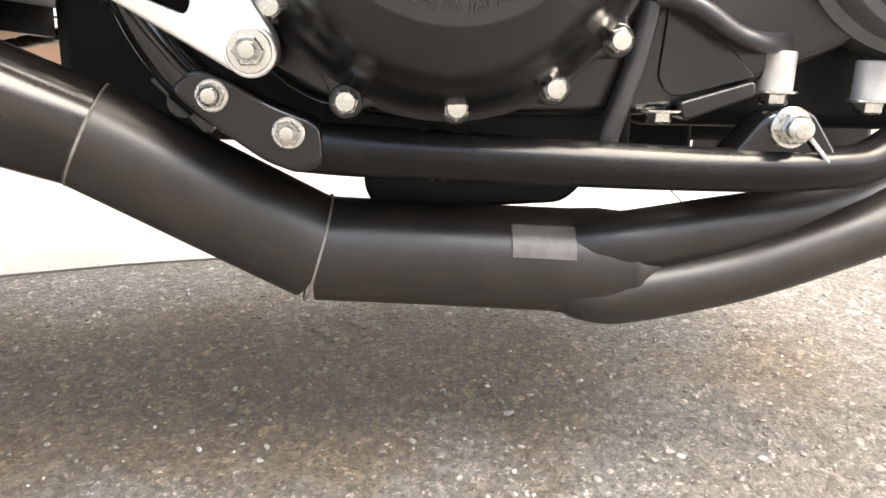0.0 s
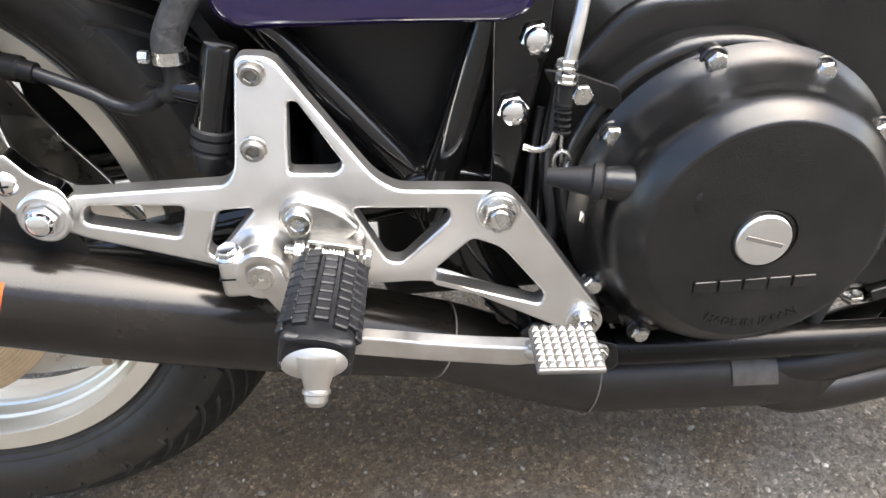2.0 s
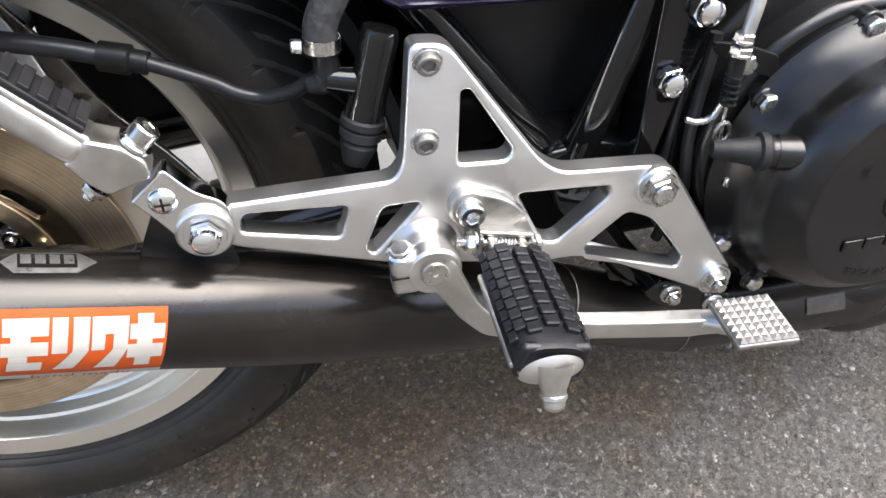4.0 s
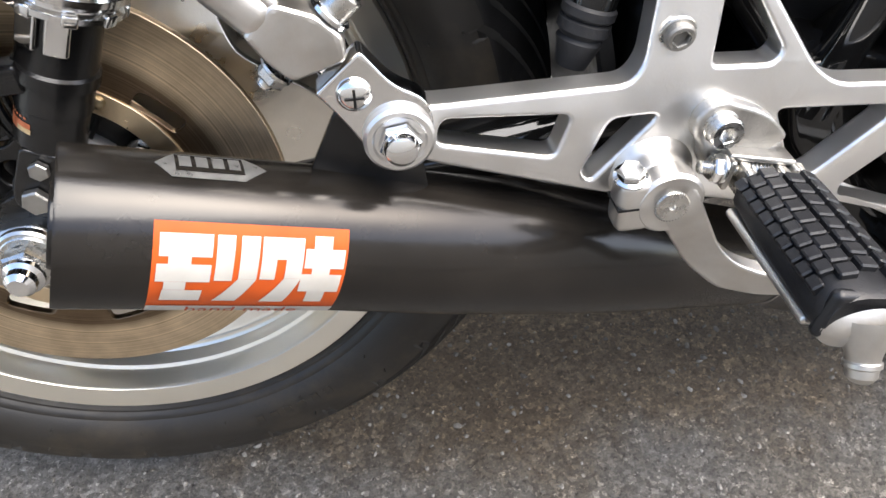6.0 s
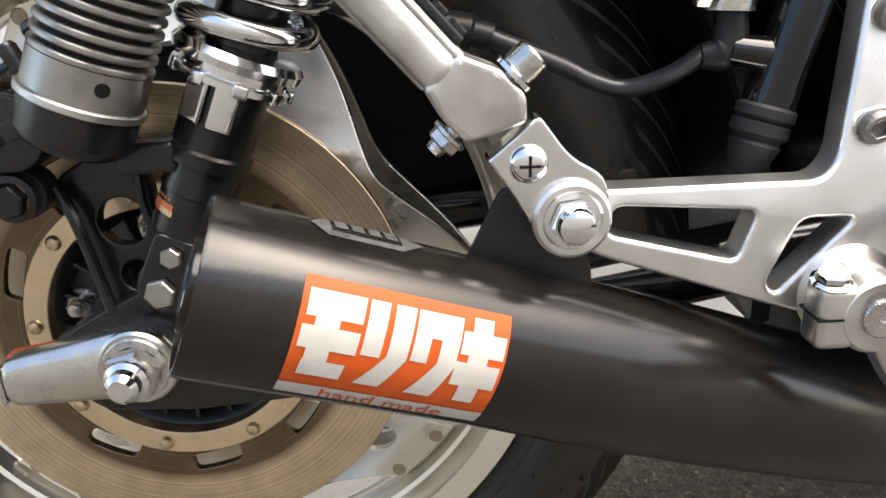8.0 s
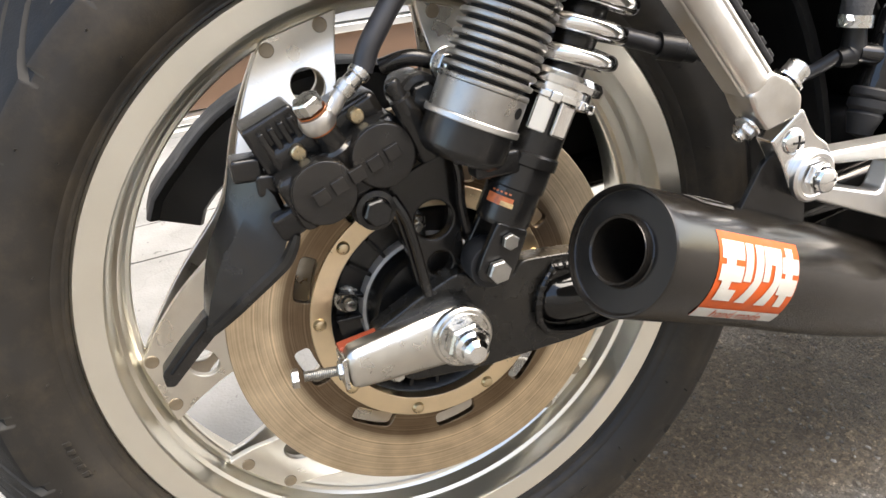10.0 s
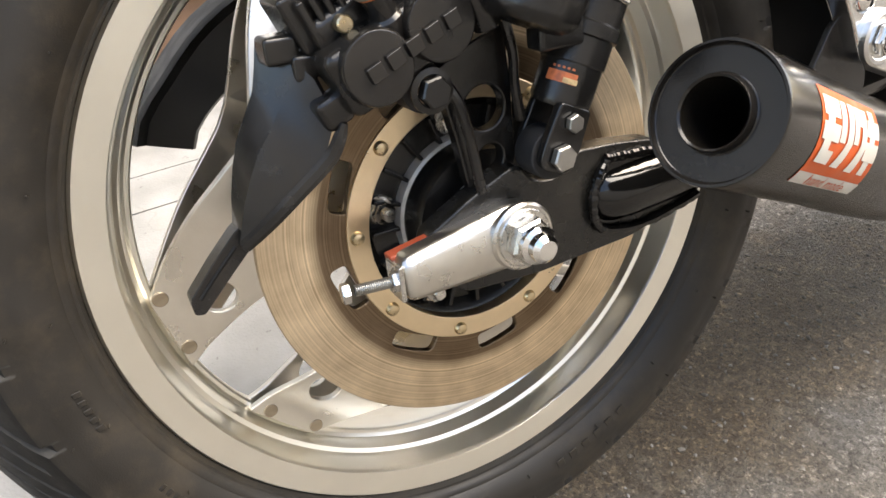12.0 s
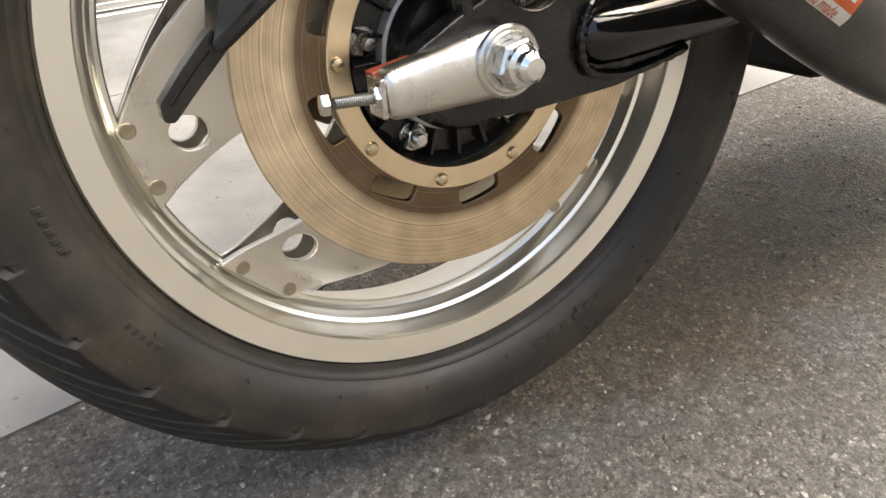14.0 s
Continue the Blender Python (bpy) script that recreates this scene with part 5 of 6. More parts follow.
piece("washer", lathe_w, along((0.3740, Y0 - 0.0085, 0.0755), OUT), footrest)
piece("lower_socket_bolt", SOCKET, along((0.4085, Y0, 0.0330), OUT, 7), footrest)

# rear brake pedal
arm = [(0.3335, 0.0560), (0.3380, 0.0625), (0.3470, 0.0645), (0.3560, 0.0610), (0.3605, 0.0530), (0.3660, 0.0400), (0.3725, 0.0255), (0.3820, 0.0165), (0.3950, 0.0115), (0.4400, 0.0110), (0.4800, 0.0115), (0.5080, 0.0140),
       (0.5240, 0.0170), (0.5260, 0.0070), (0.5060, -0.0010), (0.4800, -0.0030), (0.4400, -0.0040), (0.3920, -0.0038), (0.3740, -0.0005), (0.3600, 0.0100), (0.3500, 0.0265), (0.3420, 0.0400), (0.3360, 0.0460)]


def pedal_way(co):
    """The lever stands further out towards its pad."""
    return Vector((co.x, co.y + float(np.interp(co.x, [0.356, 0.375, 0.395, 0.44, 0.48, 0.51, 0.526], [-0.2215, -0.234, -0.240, -0.251, -0.261, -0.270, -0.278])), co.z))


pedal = part("brake_pedal", plate(fillet(arm, 0.005, 3), [], 0.0, 0.0125, 0.0034, 3, None, pedal_way), M_CAST, label="cast aluminium rear brake pedal", sharp=38)
pedal.matrix_basis = pedal.matrix_basis @ Matrix.Translation((0.001, 0, -0.0055))
part("pivot_boss", lathe([(0.0230, -0.001), (0.0195, 0.002), (0.0176, 0.006), (0.0172, 0.0120), (0.0164, 0.0135), (0.008, 0.0135)], 40, along((0.3450, -0.1960, 0.0510), OUT)), M_CAST, pedal)
part("pedal_hub", lathe([(0.0170, 0.0), (0.0178, 0.0012), (0.0178, 0.0125), (0.0160, 0.0145), (0.0080, 0.0145)], 40, along((0.3462, -0.2070, 0.0497), OUT)), M_CAST, pedal, "rounded pedal hub round the pin")
SPLINE = lathe([(0.0087, 0.0), (0.0087, 0.0285), (0.0082, 0.0292), (0.0018, 0.0292), (0.0012, 0.0278), (0, 0.0278)], 44, along((0.3462, -0.1940, 0.0497), OUT))
part("pivot_pin", SPLINE, M_STEEL, pedal, "splined steel pivot pin", sharp=25)
TOOTH = mesh_of(block(0.0086, 0, 0.0287, 0.0008, 0.0004, 0.0012, 0), "spline_tooth", M_PAD)
for k in range(36):
    piece("spline_tooth", TOOTH, along((0.3462, -0.1940, 0.0497), OUT) @ Matrix.Rotation(radians(10 * k), 4, "Z"), pedal)
part("clamp_ear", block(0.3290, -0.2125, 0.0490, 0.0190, 0.0170, 0.0300, 0.0045, None), M_CAST, pedal)
# thin dark block paints the shade in the clamp's slit
part("clamp_slit", block(0.3285, -0.2127, 0.0492, 0.0186, 0.0172, 0.0012, 0.0, None), M_DARK, pedal)
piece("clamp_bolt", bolt_hex(0.0068, 0.0060, 0.0086, M_CHROME), along((0.3265, -0.2130, 0.0635), Vector((-0.08, -0.25, 1))), pedal)
PX, PY = Vector((0.0375, -0.0030, -0.0002)), Vector((-0.0010, -0.0385, -0.0018))
PC = Vector((0.5135, -0.2670, 0.0278))
PN = PX.cross(PY).normalized()
if PN.z < 0:
    PN = -PN
pm = Matrix.Translation(PC + PX / 2 + PY / 2) @ Matrix(((PX.x / PX.length, -PY.x / PY.length, PN.x, 0), (PX.y / PX.length, -PY.y / PY.length, PN.y, 0), (PX.z / PX.length, -PY.z / PY.length, PN.z, 0), (0, 0, 0, 1)))
bm = block(0, 0, -0.0018, 0.040, 0.039, 0.0046, 0.0018, pm)
# the pad is darker than its studs, painting the shade between them
pad = part("pedal_pad", bm, M_PAD, pedal, "cast pedal pad with pyramid studs")
STUD = bmesh.new()
prism(4, 0.0034, 0.0, 0.0034, 0.0022, STUD, 0.5)
STUD = mesh_of(STUD, "stud", M_CAST, 20)
for i in range(7):
    for j in range(7):
        piece("stud", STUD, pm @ Matrix.Translation((-0.0162 + 0.0054 * i, -0.0160 + 0.00535 * j, 0.0004)), pad)
part("pedal_neck", tube([(0.512, -0.263, 0.0080), (0.522, -0.274, 0.0130), (0.531, -0.284, 0.0165)], [0.0065, 0.0070, 0.0070], 12, 6), M_CAST, pedal)

# ---- rear brake caliper and its guard ----
CP1, CP2 = Vector((-0.0778, -0.1400, 0.1175)), Vector((-0.0405, -0.1405, 0.1335))
CA = math.atan2(CP2.z - CP1.z, CP2.x - CP1.x)
CM = Matrix.Translation(CP1) @ Matrix.Rotation(-CA, 4, "Y")


def cal_box(x0, x1, y0, y1, z0, z1, bevel, bm=None):
    return block((x0 + x1) / 2, (y0 + y1) / 2, (z0 + z1) / 2, x1 - x0, y1 - y0, z1 - z0, bevel, CM, bm)


bm = cal_box(-0.022, 0.060, 0.006, 0.052, -0.019, 0.018, 0.006)
caliper = part("brake_caliper", bm, M_CALIPER, label="black twin-piston rear brake caliper")
part("caliper_bridge", cal_box(-0.016, 0.058, 0.022, 0.075, 0.012, 0.032, 0.006), M_CALIPER, caliper)
part("inner_half", cal_box(-0.018, 0.055, 0.058, 0.092, -0.022, 0.020, 0.006), M_CALIPER, caliper)
for dx in (0.0, 0.0405):
    bm = lathe([(0.0200, -0.020), (0.0200, -0.002), (0.0190, 0.0), (0.0180, 0.0006), (0, 0.0006)], 40, along(CM @ Vector((dx, 0, 0)), OUT))
    part("piston_cap", bm, M_CALIPER, caliper, "round black piston cap")
# raised maker's name, as plain bars
for k in range(5):
    part("name_bar", cal_box(-0.0075 + 0.0122 * k, 0.0015 + 0.0122 * k, -0.0032, 0.0010, -0.0045, 0.0042, 0.0006), M_CALIPER, caliper)
for k in range(4):
    part("cooling_rib", cal_box(-0.0150 + 0.0066 * k, -0.0110 + 0.0066 * k, 0.023, 0.050, 0.0150 + 0.0003 * k, 0.0430, 0.0012), M_CALIPER, caliper)
part("rib_back", cal_box(-0.022, 0.012, 0.030, 0.065, 0.016, 0.048, 0.003), M_CALIPER, caliper)
part("pad_pin_boss", cal_box(-0.036, -0.018, 0.016, 0.032, -0.020, -0.002, 0.004), M_CALIPER, caliper)
PIN = mesh_of(lathe([(0.0046, 0), (0.0046, 0.012), (0.0038, 0.013), (0, 0.013)], 18), "pad_pin", M_BRASS)
for x, z in ((0.0002, 0.0238), (0.0402, 0.0243)):
    piece("pad_pin", PIN, CM @ along((x, 0.0275, z), OUT), caliper, "brass coloured pad pin")
bm = lathe([(0.0080, -0.03), (0.0080, 0.0), (0.0068, 0.002), (0.0068, 0.010), (0.0048, 0.011), (0.0048, 0.020), (0.0036, 0.022), (0, 0.022)], 20, CM @ along((0.0655, 0.0050, 0.013), (0.0, -0.05, 1)))
part("bleed_screw", bm, M_CALIPER, caliper, "black capped bleed screw")
bm = lathe([(0.0095, -0.02), (0.0095, 0.0), (0.0078, 0.002), (0.0078, 0.014)], 24, CM @ along((0.0198, 0.0135, 0.016), (-0.05, -0.2, 1)))
part("banjo_boss", bm, M_CALIPER, caliper)
bz = CM @ Vector((0.0188, 0.009, 0.0367))
bup = (CM.to_3x3() @ Vector((-0.05, -0.2, 1))).normalized()
part("banjo", lathe([(0.0050, -0.0055), (0.0098, -0.0050), (0.0110, -0.002), (0.0110, 0.002), (0.0098, 0.0050), (0.0050, 0.0055)], 28, along(bz, bup)), M_CAST, caliper, "aluminium banjo fitting")
for d, nm in ((-0.0064, 1), (0.0056, 2)):
    part("copper_washer", lathe([(0.0088, 0), (0.0088, 0.0009), (0.004, 0.0009)], 24, along(bz + bup * d, bup)), material("copper_washer", (0.60, 0.22, 0.10), 0.35, 1.0) if nm == 1 else bpy.data.materials["copper_washer"], caliper)
piece("banjo_bolt", bolt_hex(0.0088, 0.0085, 0.0), along(bz + bup * 0.0066, bup, 20), caliper)
hose = [bz, bz + Vector((0.009, -0.002, 0.005)), bz + Vector((0.0150, -0.002, 0.0130)), bz + Vector((0.029, 0.0, 0.0240))]
part("hose_neck", tube(hose, [0.0055, 0.0047, 0.0045, 0.0046], 16), M_CAST, caliper)
part("hose_ferrule", tube([hose[2], hose[2].lerp(hose[3], 0.35), hose[2].lerp(hose[3], 0.4), hose[2].lerp(hose[3], 0.7), hose[2].lerp(hose[3], 0.75), hose[3]], [0.0058, 0.0064, 0.0054, 0.0054, 0.0066, 0.0066], 18, 0), M_STEEL, caliper, "crimped steel hose ferrule")
part("brake_hose", tube([hose[3], hose[3] + Vector((0.010, 0.002, 0.018)), (-0.006, -0.122, 0.232), (0.055, -0.11, 0.262), (0.14, -0.11, 0.262), (0.20, -0.12, 0.24)], 0.0066, 16), M_HOSE, caliper, "black rubber brake hose")
CAL_BOLT = bolt_hex(0.0090, 0.008, 0.0125, M_ENGINE)
piece("mounting_bolt", CAL_BOLT, along((-0.0480, -0.1335, 0.0995), OUT, 10), caliper, "black mounting bolt")
part("bolt_boot", lathe([(0.0135, -0.02), (0.0135, -0.004), (0.0115, -0.003), (0.0128, 0.0), (0.0120, 0.003), (0.008, 0.003)], 24, along((-0.0480, -0.1300, 0.0995), OUT)), M_RUBBER, caliper)
part("slide_boss", lathe([(0.0135, -0.03), (0.0135, 0.0), (0.0105, 0.004), (0, 0.004)], 28, along((-0.0105, -0.1240, 0.1625), OUT)), M_CALIPER, caliper)
piece("slide_bolt", CAL_BOLT, along((-0.0105, -0.1275, 0.1625), OUT, 14), caliper, "black slide bolt")
piece("stay_bolt", nut_stud(0.0085, 0.0075, 0.0045, 0.011, 0.0110), along((0.0080, -0.1240, 0.1780), OUT), caliper)
part("stay_arm", tube([(0.008, -0.121, 0.178), (-0.012, -0.118, 0.184), (-0.030, -0.112, 0.180)], 0.0052, 12), M_CALIPER, caliper)
part("carrier_arm", tube([(-0.0330, -0.117, 0.1000), (-0.0262, -0.121, 0.0860), (-0.0222, -0.122, 0.0680), (-0.0180, -0.122, 0.0420), (-0.0165, -0.122, 0.0300)], [0.0040, 0.0034, 0.0032, 0.0034, 0.0034], 10, 6), M_CALIPER, caliper, "black caliper carrier arm")
part("carrier_arm", tube([(0.0095, -0.117, 0.1260), (0.0122, -0.120, 0.1080), (0.0122, -0.120, 0.0900), (0.0145, -0.119, 0.0760), (0.0165, -0.118, 0.0680)], [0.0036, 0.0032, 0.0030, 0.0032, 0.0036], 10, 6), M_CALIPER, caliper, "black caliper carrier arm")
bm = plate(fillet([(-0.036, 0.104), (-0.012, 0.116), (0.012, 0.124), (0.0145, 0.096), (0.0150, 0.062), (0.0150, 0.036), (-0.008, 0.020), (-0.019, 0.028), (-0.0245, 0.060), (-0.0300, 0.084)], 0.006), [circle(-0.0045, 0.0775, 0.0135), circle(-0.0025, 0.0460, 0.0088)], -0.112, -0.102, 0.0016)
part("caliper_carrier", bm, M_CALIPER, caliper, "black caliper carrier plate")
# wedge-shaped splash guard behind the caliper
guard_back = [(-0.1250, -0.087, 0.1330), (-0.1278, -0.087, 0.1210), (-0.1316, -0.087, 0.1075), (-0.1395, -0.087, 0.0937), (-0.1459, -0.087, 0.0829), (-0.1507, -0.087, 0.0693), (-0.1548, -0.087, 0.0538), (-0.1577, -0.087, 0.0376), (-0.1596, -0.087, 0.0260)]
guard_ridge = [(-0.1152, -0.100, 0.1290), (-0.1182, -0.102, 0.1170), (-0.1216, -0.104, 0.1026), (-0.1299, -0.105, 0.0904), (-0.1389, -0.105, 0.0792), (-0.1456, -0.104, 0.0666), (-0.1517, -0.103, 0.0521), (-0.1555, -0.101, 0.0392), (-0.1580, -0.098, 0.0290)]
guard_lip = [(-0.1040, -0.112, 0.1135), (-0.1010, -0.116, 0.1020), (-0.1000, -0.119, 0.0890), (-0.1060, -0.119, 0.0760), (-0.1158, -0.118, 0.0678), (-0.1262, -0.116, 0.0597), (-0.1388, -0.112, 0.0490), (-0.1492, -0.106, 0.0395), (-0.1573, -0.100, 0.0320)]
bm = bmesh.new()
ribs = [[Vector(q) for q in line] for line in (guard_back, guard_ridge, guard_lip)]
under = [[q + Vector((0.003, 0.007, 0.002)) for q in line] for line in ribs]
ring = [ribs[0], ribs[1], ribs[2], under[2], under[1], under[0]]
rings = [[bm.verts.new(line[k]) for line in ring] for k in range(9)]
for r0, r1 in zip(rings, rings[1:]):
    for j in range(6):
        bm.faces.new((r0[j], r0[(j + 1) % 6], r1[(j + 1) % 6], r1[j]))
for end in (rings[0], rings[-1]):
    bm.faces.new((end[0], end[1], end[4], end[5]))
    bm.faces.new((end[1], end[2], end[3], end[4]))
guard = part("splash_guard", bm, M_CALIPER, caliper, "black plastic wedge-shaped splash guard", sharp=28)
part("guard_lip", tube([(-0.0955, -0.1235, 0.0905), (-0.0985, -0.1225, 0.0835)] + [Vector(q) + Vector((0.002, -0.002, -0.002)) for q in guard_lip[3:]], [0.0024, 0.0040, 0.0044, 0.0044, 0.0044, 0.0044, 0.0042, 0.0040], 8, 4), M_CALIPER, guard, "turned-out lower lip of the guard")
tail = plate(fillet([(-0.1480, 0.0430), (-0.1590, 0.0372), (-0.1750, 0.0215), (-0.1905, 0.0045), (-0.1900, -0.0050), (-0.1845, -0.0062), (-0.1690, 0.0090), (-0.1500, 0.0270)], 0.002), [], -0.0965, -0.0830, 0.0016)
part("guard_tail", tail, M_CALIPER, guard, "narrow tail of the splash guard")
# thin dark rod on the surface paints the groove's shade
part("tail_groove", tube([(-0.1600, -0.0967, 0.0290), (-0.1730, -0.0967, 0.0165), (-0.1850, -0.0967, 0.0040)], 0.0011, 6, 4), M_DARK, guard)
part("guard_top", block(-0.1160, -0.0960, 0.1290, 0.0190, 0.0200, 0.0150, 0.003), M_CALIPER, guard)
part("guard_clip", block(-0.1060, -0.1020, 0.1185, 0.0130, 0.0130, 0.0150, 0.003), M_CALIPER, guard)

# black inner guard on the far side of the wheel, with the chain behind it
bm = bmesh.new()
rows = []
for k in range(21):
    deg = 60 + 5.2 * k
    a = radians(deg)
    ro = float(np.interp(deg, [60, 115, 125, 136, 147, 160], [0.150, 0.169, 0.174, 0.179, 0.1835, 0.196]))
    ri = float(np.interp(deg, [60, 100, 137, 146, 153, 160], [0.100, 0.115, 0.130, 0.138, 0.145, 0.151]))
    rows.append([bm.verts.new((r * math.cos(a), y, r * math.sin(a))) for r, y in ((ri, 0.080), (ri + 0.003, 0.075), (ro - 0.010, 0.081), (ro - 0.003, 0.075), (ro, 0.080), (ro, 0.125), (ro - 0.004, 0.125), (ro - 0.006, 0.086), (ri, 0.086))])
for r0, r1 in zip(rows, rows[1:]):
    for j in range(9):
        bm.faces.new((r0[j], r0[(j + 1) % 9], r1[(j + 1) % 9], r1[j]))
bm.faces.new(rows[0])
bm.faces.new(list(reversed(rows[-1])))
chain_guard = part("chain_guard", bm, M_PLASTIC, label="black plastic chain guard on the far side")
SPROCKET = plate(circle(0, 0, 0.088, 44), [circle(0, 0, 0.045, 30)] + [circle(*polar(0.066, 36 + 72 * k), 0.011) for k in range(5)], 0.094, 0.100, 0.0006, 1)
part("sprocket", SPROCKET, M_CHAIN, rear_wheel)
LINK = mesh_of(block(0, 0, 0, 0.0150, 0.0150, 0.0105, 0.003, None, None, 2), "chain_link", M_CHAIN)
chain = part("drive_chain", tube([(-0.005, 0.097, -0.0905), (0.56, 0.097, 0.012)], 0.0035, 8, 0), M_CHAIN, label="oily drive chain")
for k in range(36):
    for z0, z1 in ((-0.0905, 0.012),):
        t = k / 36
        piece("chain_link", LINK, Matrix.Translation((-0.005 + 0.565 * t, 0.097 + (0.001 if k % 2 else -0.001), z0 + (z1 - z0) * t)) @ Matrix.Rotation(math.atan2(z0 - z1, 0.565), 4, "Y"), chain)

# ---- frame ----
frame_tubes = part("bike_frame", tube([(0.585, -0.163, -0.081), (0.62, -0.165, -0.0825), (0.72, -0.165, -0.0866), (0.83, -0.164, -0.0900), (0.90, -0.160, -0.0890), (0.945, -0.152, -0.080), (1.0, -0.14, -0.03), (1.03, -0.13, 0.08)], [0.0145, 0.0152, 0.0142, 0.0133, 0.0133, 0.0138, 0.0145, 0.0145], 24), M_RAIL, label="gloss black tubular frame")
part("down_strut", tube([(0.545, -0.150, -0.062), (0.517, -0.146, -0.040), (0.494, -0.142, -0.004), (0.478, -0.136, 0.045), (0.455, -0.130, 0.075)], 0.0135, 20), M_GLOSS, frame_tubes)
lug = [(0.520, -0.050), (0.533, -0.038), (0.552, -0.044), (0.575, -0.057), (0.600, -0.066), (0.602, -0.090), (0.588, -0.0945), (0.570, -0.088), (0.538, -0.066)]
part("lug_plate", plate(fillet(lug, 0.006), [], -0.1815, -0.150, 0.003), M_GLOSS, frame_tubes, "gloss black pressed frame lug")
LUG_NUT = nut_stud(0.0072, 0.0068, 0.0042, 0.0105, 0.0088)
for x, z in ((0.5430, -0.0525), (0.5830, -0.0715)):
    piece("lug_nut", LUG_NUT, along((x, -0.1815, z), OUT, 10), frame_tubes)
part("rear_lug", plate(fillet([(0.498, -0.046), (0.520, -0.040), (0.540, -0.070), (0.530, -0.078)], 0.004), [circle(0.5175, -0.0585, 0.0085)], -0.142, -0.138, 0.0008), M_GLOSS, frame_tubes)
part("seat_tube", tube([(0.345, -0.128, 0.200), (0.3615, -0.130, 0.178), (0.453, -0.132, 0.064), (0.470, -0.132, 0.045)], 0.0120, 20, 4), M_GLOSS, frame_tubes)
part("pivot_tube", tube([(0.512, -0.142, 0.195), (0.501, -0.143, 0.163), (0.468, -0.144, 0.066), (0.462, -0.143, 0.040)], 0.0130, 20, 4), M_GLOSS, frame_tubes)
part("pivot_gusset", plate(fillet([(0.440, 0.072), (0.480, 0.078), (0.512, 0.070), (0.506, 0.020), (0.480, -0.010), (0.455, 0.02)], 0.01), [], -0.150, -0.120, 0.004), M_GLOSS, frame_tubes)
bm = plate(fillet([(0.507, 0.215), (0.548, 0.215), (0.541, 0.163), (0.517, 0.060), (0.500, 0.020), (0.488, 0.030), (0.503, 0.075)], 0.006), [], -0.1640, -0.130, 0.003)
part("engine_hanger", bm, M_GLOSS, frame_tubes, "gloss black engine hanger plate")
for x, z in ((0.533, 0.172), (0.518, 0.126)):
    part("spacer", lathe([(0.0088, -0.022), (0.0088, 0.0)], 24, along((x, -0.166, z), OUT)), M_CHROME, frame_tubes)
    piece("chrome_acorn", bolt_acorn(0.0105, 0.0125), along((x, -0.166, z), OUT, 9), frame_tubes)
part("top_rail", tube([(0.12, -0.115, 0.262), (0.30, -0.122, 0.232), (0.45, -0.13, 0.225), (0.62, -0.13, 0.235)], 0.0140, 16), M_GLOSS, frame_tubes)
part("cradle_far", tube([(0.55, 0.15, -0.07), (0.72, 0.15, -0.089), (0.90, 0.15, -0.092), (1.0, 0.13, -0.03), (1.03, 0.12, 0.08)], 0.0145, 14), M_GLOSS, frame_tubes)
part("engine_mount_lug", plate(fillet([(0.832, -0.090), (0.860, -0.056), (0.886, -0.052), (0.908, -0.082), (0.900, -0.100), (0.840, -0.103)], 0.008), [], -0.168, -0.140, 0.003), M_GLOSS, frame_tubes)
piece("mount_nut", nut_stud(0.0100, 0.0095, 0.0060, 0.0170, 0.0125), along((0.8740, -0.168, -0.0640), OUT, 6), frame_tubes)
part("safety_wire", tube([(0.886, -0.170, -0.070), (0.895, -0.171, -0.080), (0.902, -0.170, -0.088)], 0.0016, 8), M_CHROME, frame_tubes)

# ---- engine ----
EC = Vector((0.6685, 0, 0.0500))
crank = [(0.560, 0.150), (0.600, 0.190), (0.760, 0.190), (0.930, 0.150), (0.930, -0.010), (0.860, -0.040), (0.800, -0.060), (0.640, -0.066), (0.585, -0.055), (0.535, -0.010), (0.535, 0.110)]
engine = part("engine", plate(fillet(crank, 0.02), [], -0.150, 0.150, 0.008), M_ENGINE, label="matt black engine with round clutch cover")
part("swingarm_boss", block(0.400, 0.0, 0.045, 0.060, 0.17, 0.090, 0.012), M_DARK, engine)
part("crankcase_tail", block(0.525, 0.01, -0.030, 0.220, 0.15, 0.120, 0.014), M_DARK, engine)
part("crankcase_rear", block(0.515, 0.01, 0.135, 0.090, 0.22, 0.21, 0.012), M_DARK, engine)
part("lower_case", block(0.695, 0.0, -0.047, 0.200, 0.250, 0.096, 0.012), M_DARK, engine)
part("lower_case", block(0.888, 0.0, -0.034, 0.190, 0.230, 0.070, 0.012), M_DARK, engine)
part("lower_case", block(0.832, 0.050, -0.080, 0.104, 0.110, 0.066, 0.006), M_DARK, engine)
part("lower_case", block(0.905, 0.055, -0.072, 0.070, 0.110, 0.034, 0.006), M_DARK, engine)
part("lower_case", block(0.985, 0.055, -0.080, 0.112, 0.110, 0.090, 0.008), M_DARK, engine)
part("sump", plate(fillet([(0.618, -0.060), (0.800, -0.060), (0.772, -0.116), (0.760, -0.126), (0.632, -0.134), (0.622, -0.12)], 0.008), [], -0.085, 0.085, 0.006), M_DARK, engine)
rim_radius = [(-60, 0.100), (20, 0.108), (45, 0.108), (60, 0.110), (75, 0.114), (93, 0.118), (110, 0.123), (140, 0.125), (170, 0.122), (200, 0.112), (240, 0.100)]
rim_line = [(EC.x + r * math.cos(radians(a)), EC.z + r * math.sin(radians(a))) for a in range(-60, 241, 5) for r in [float(np.interp(a, [q[0] for q in rim_radius], [q[1] for q in rim_radius]))]]
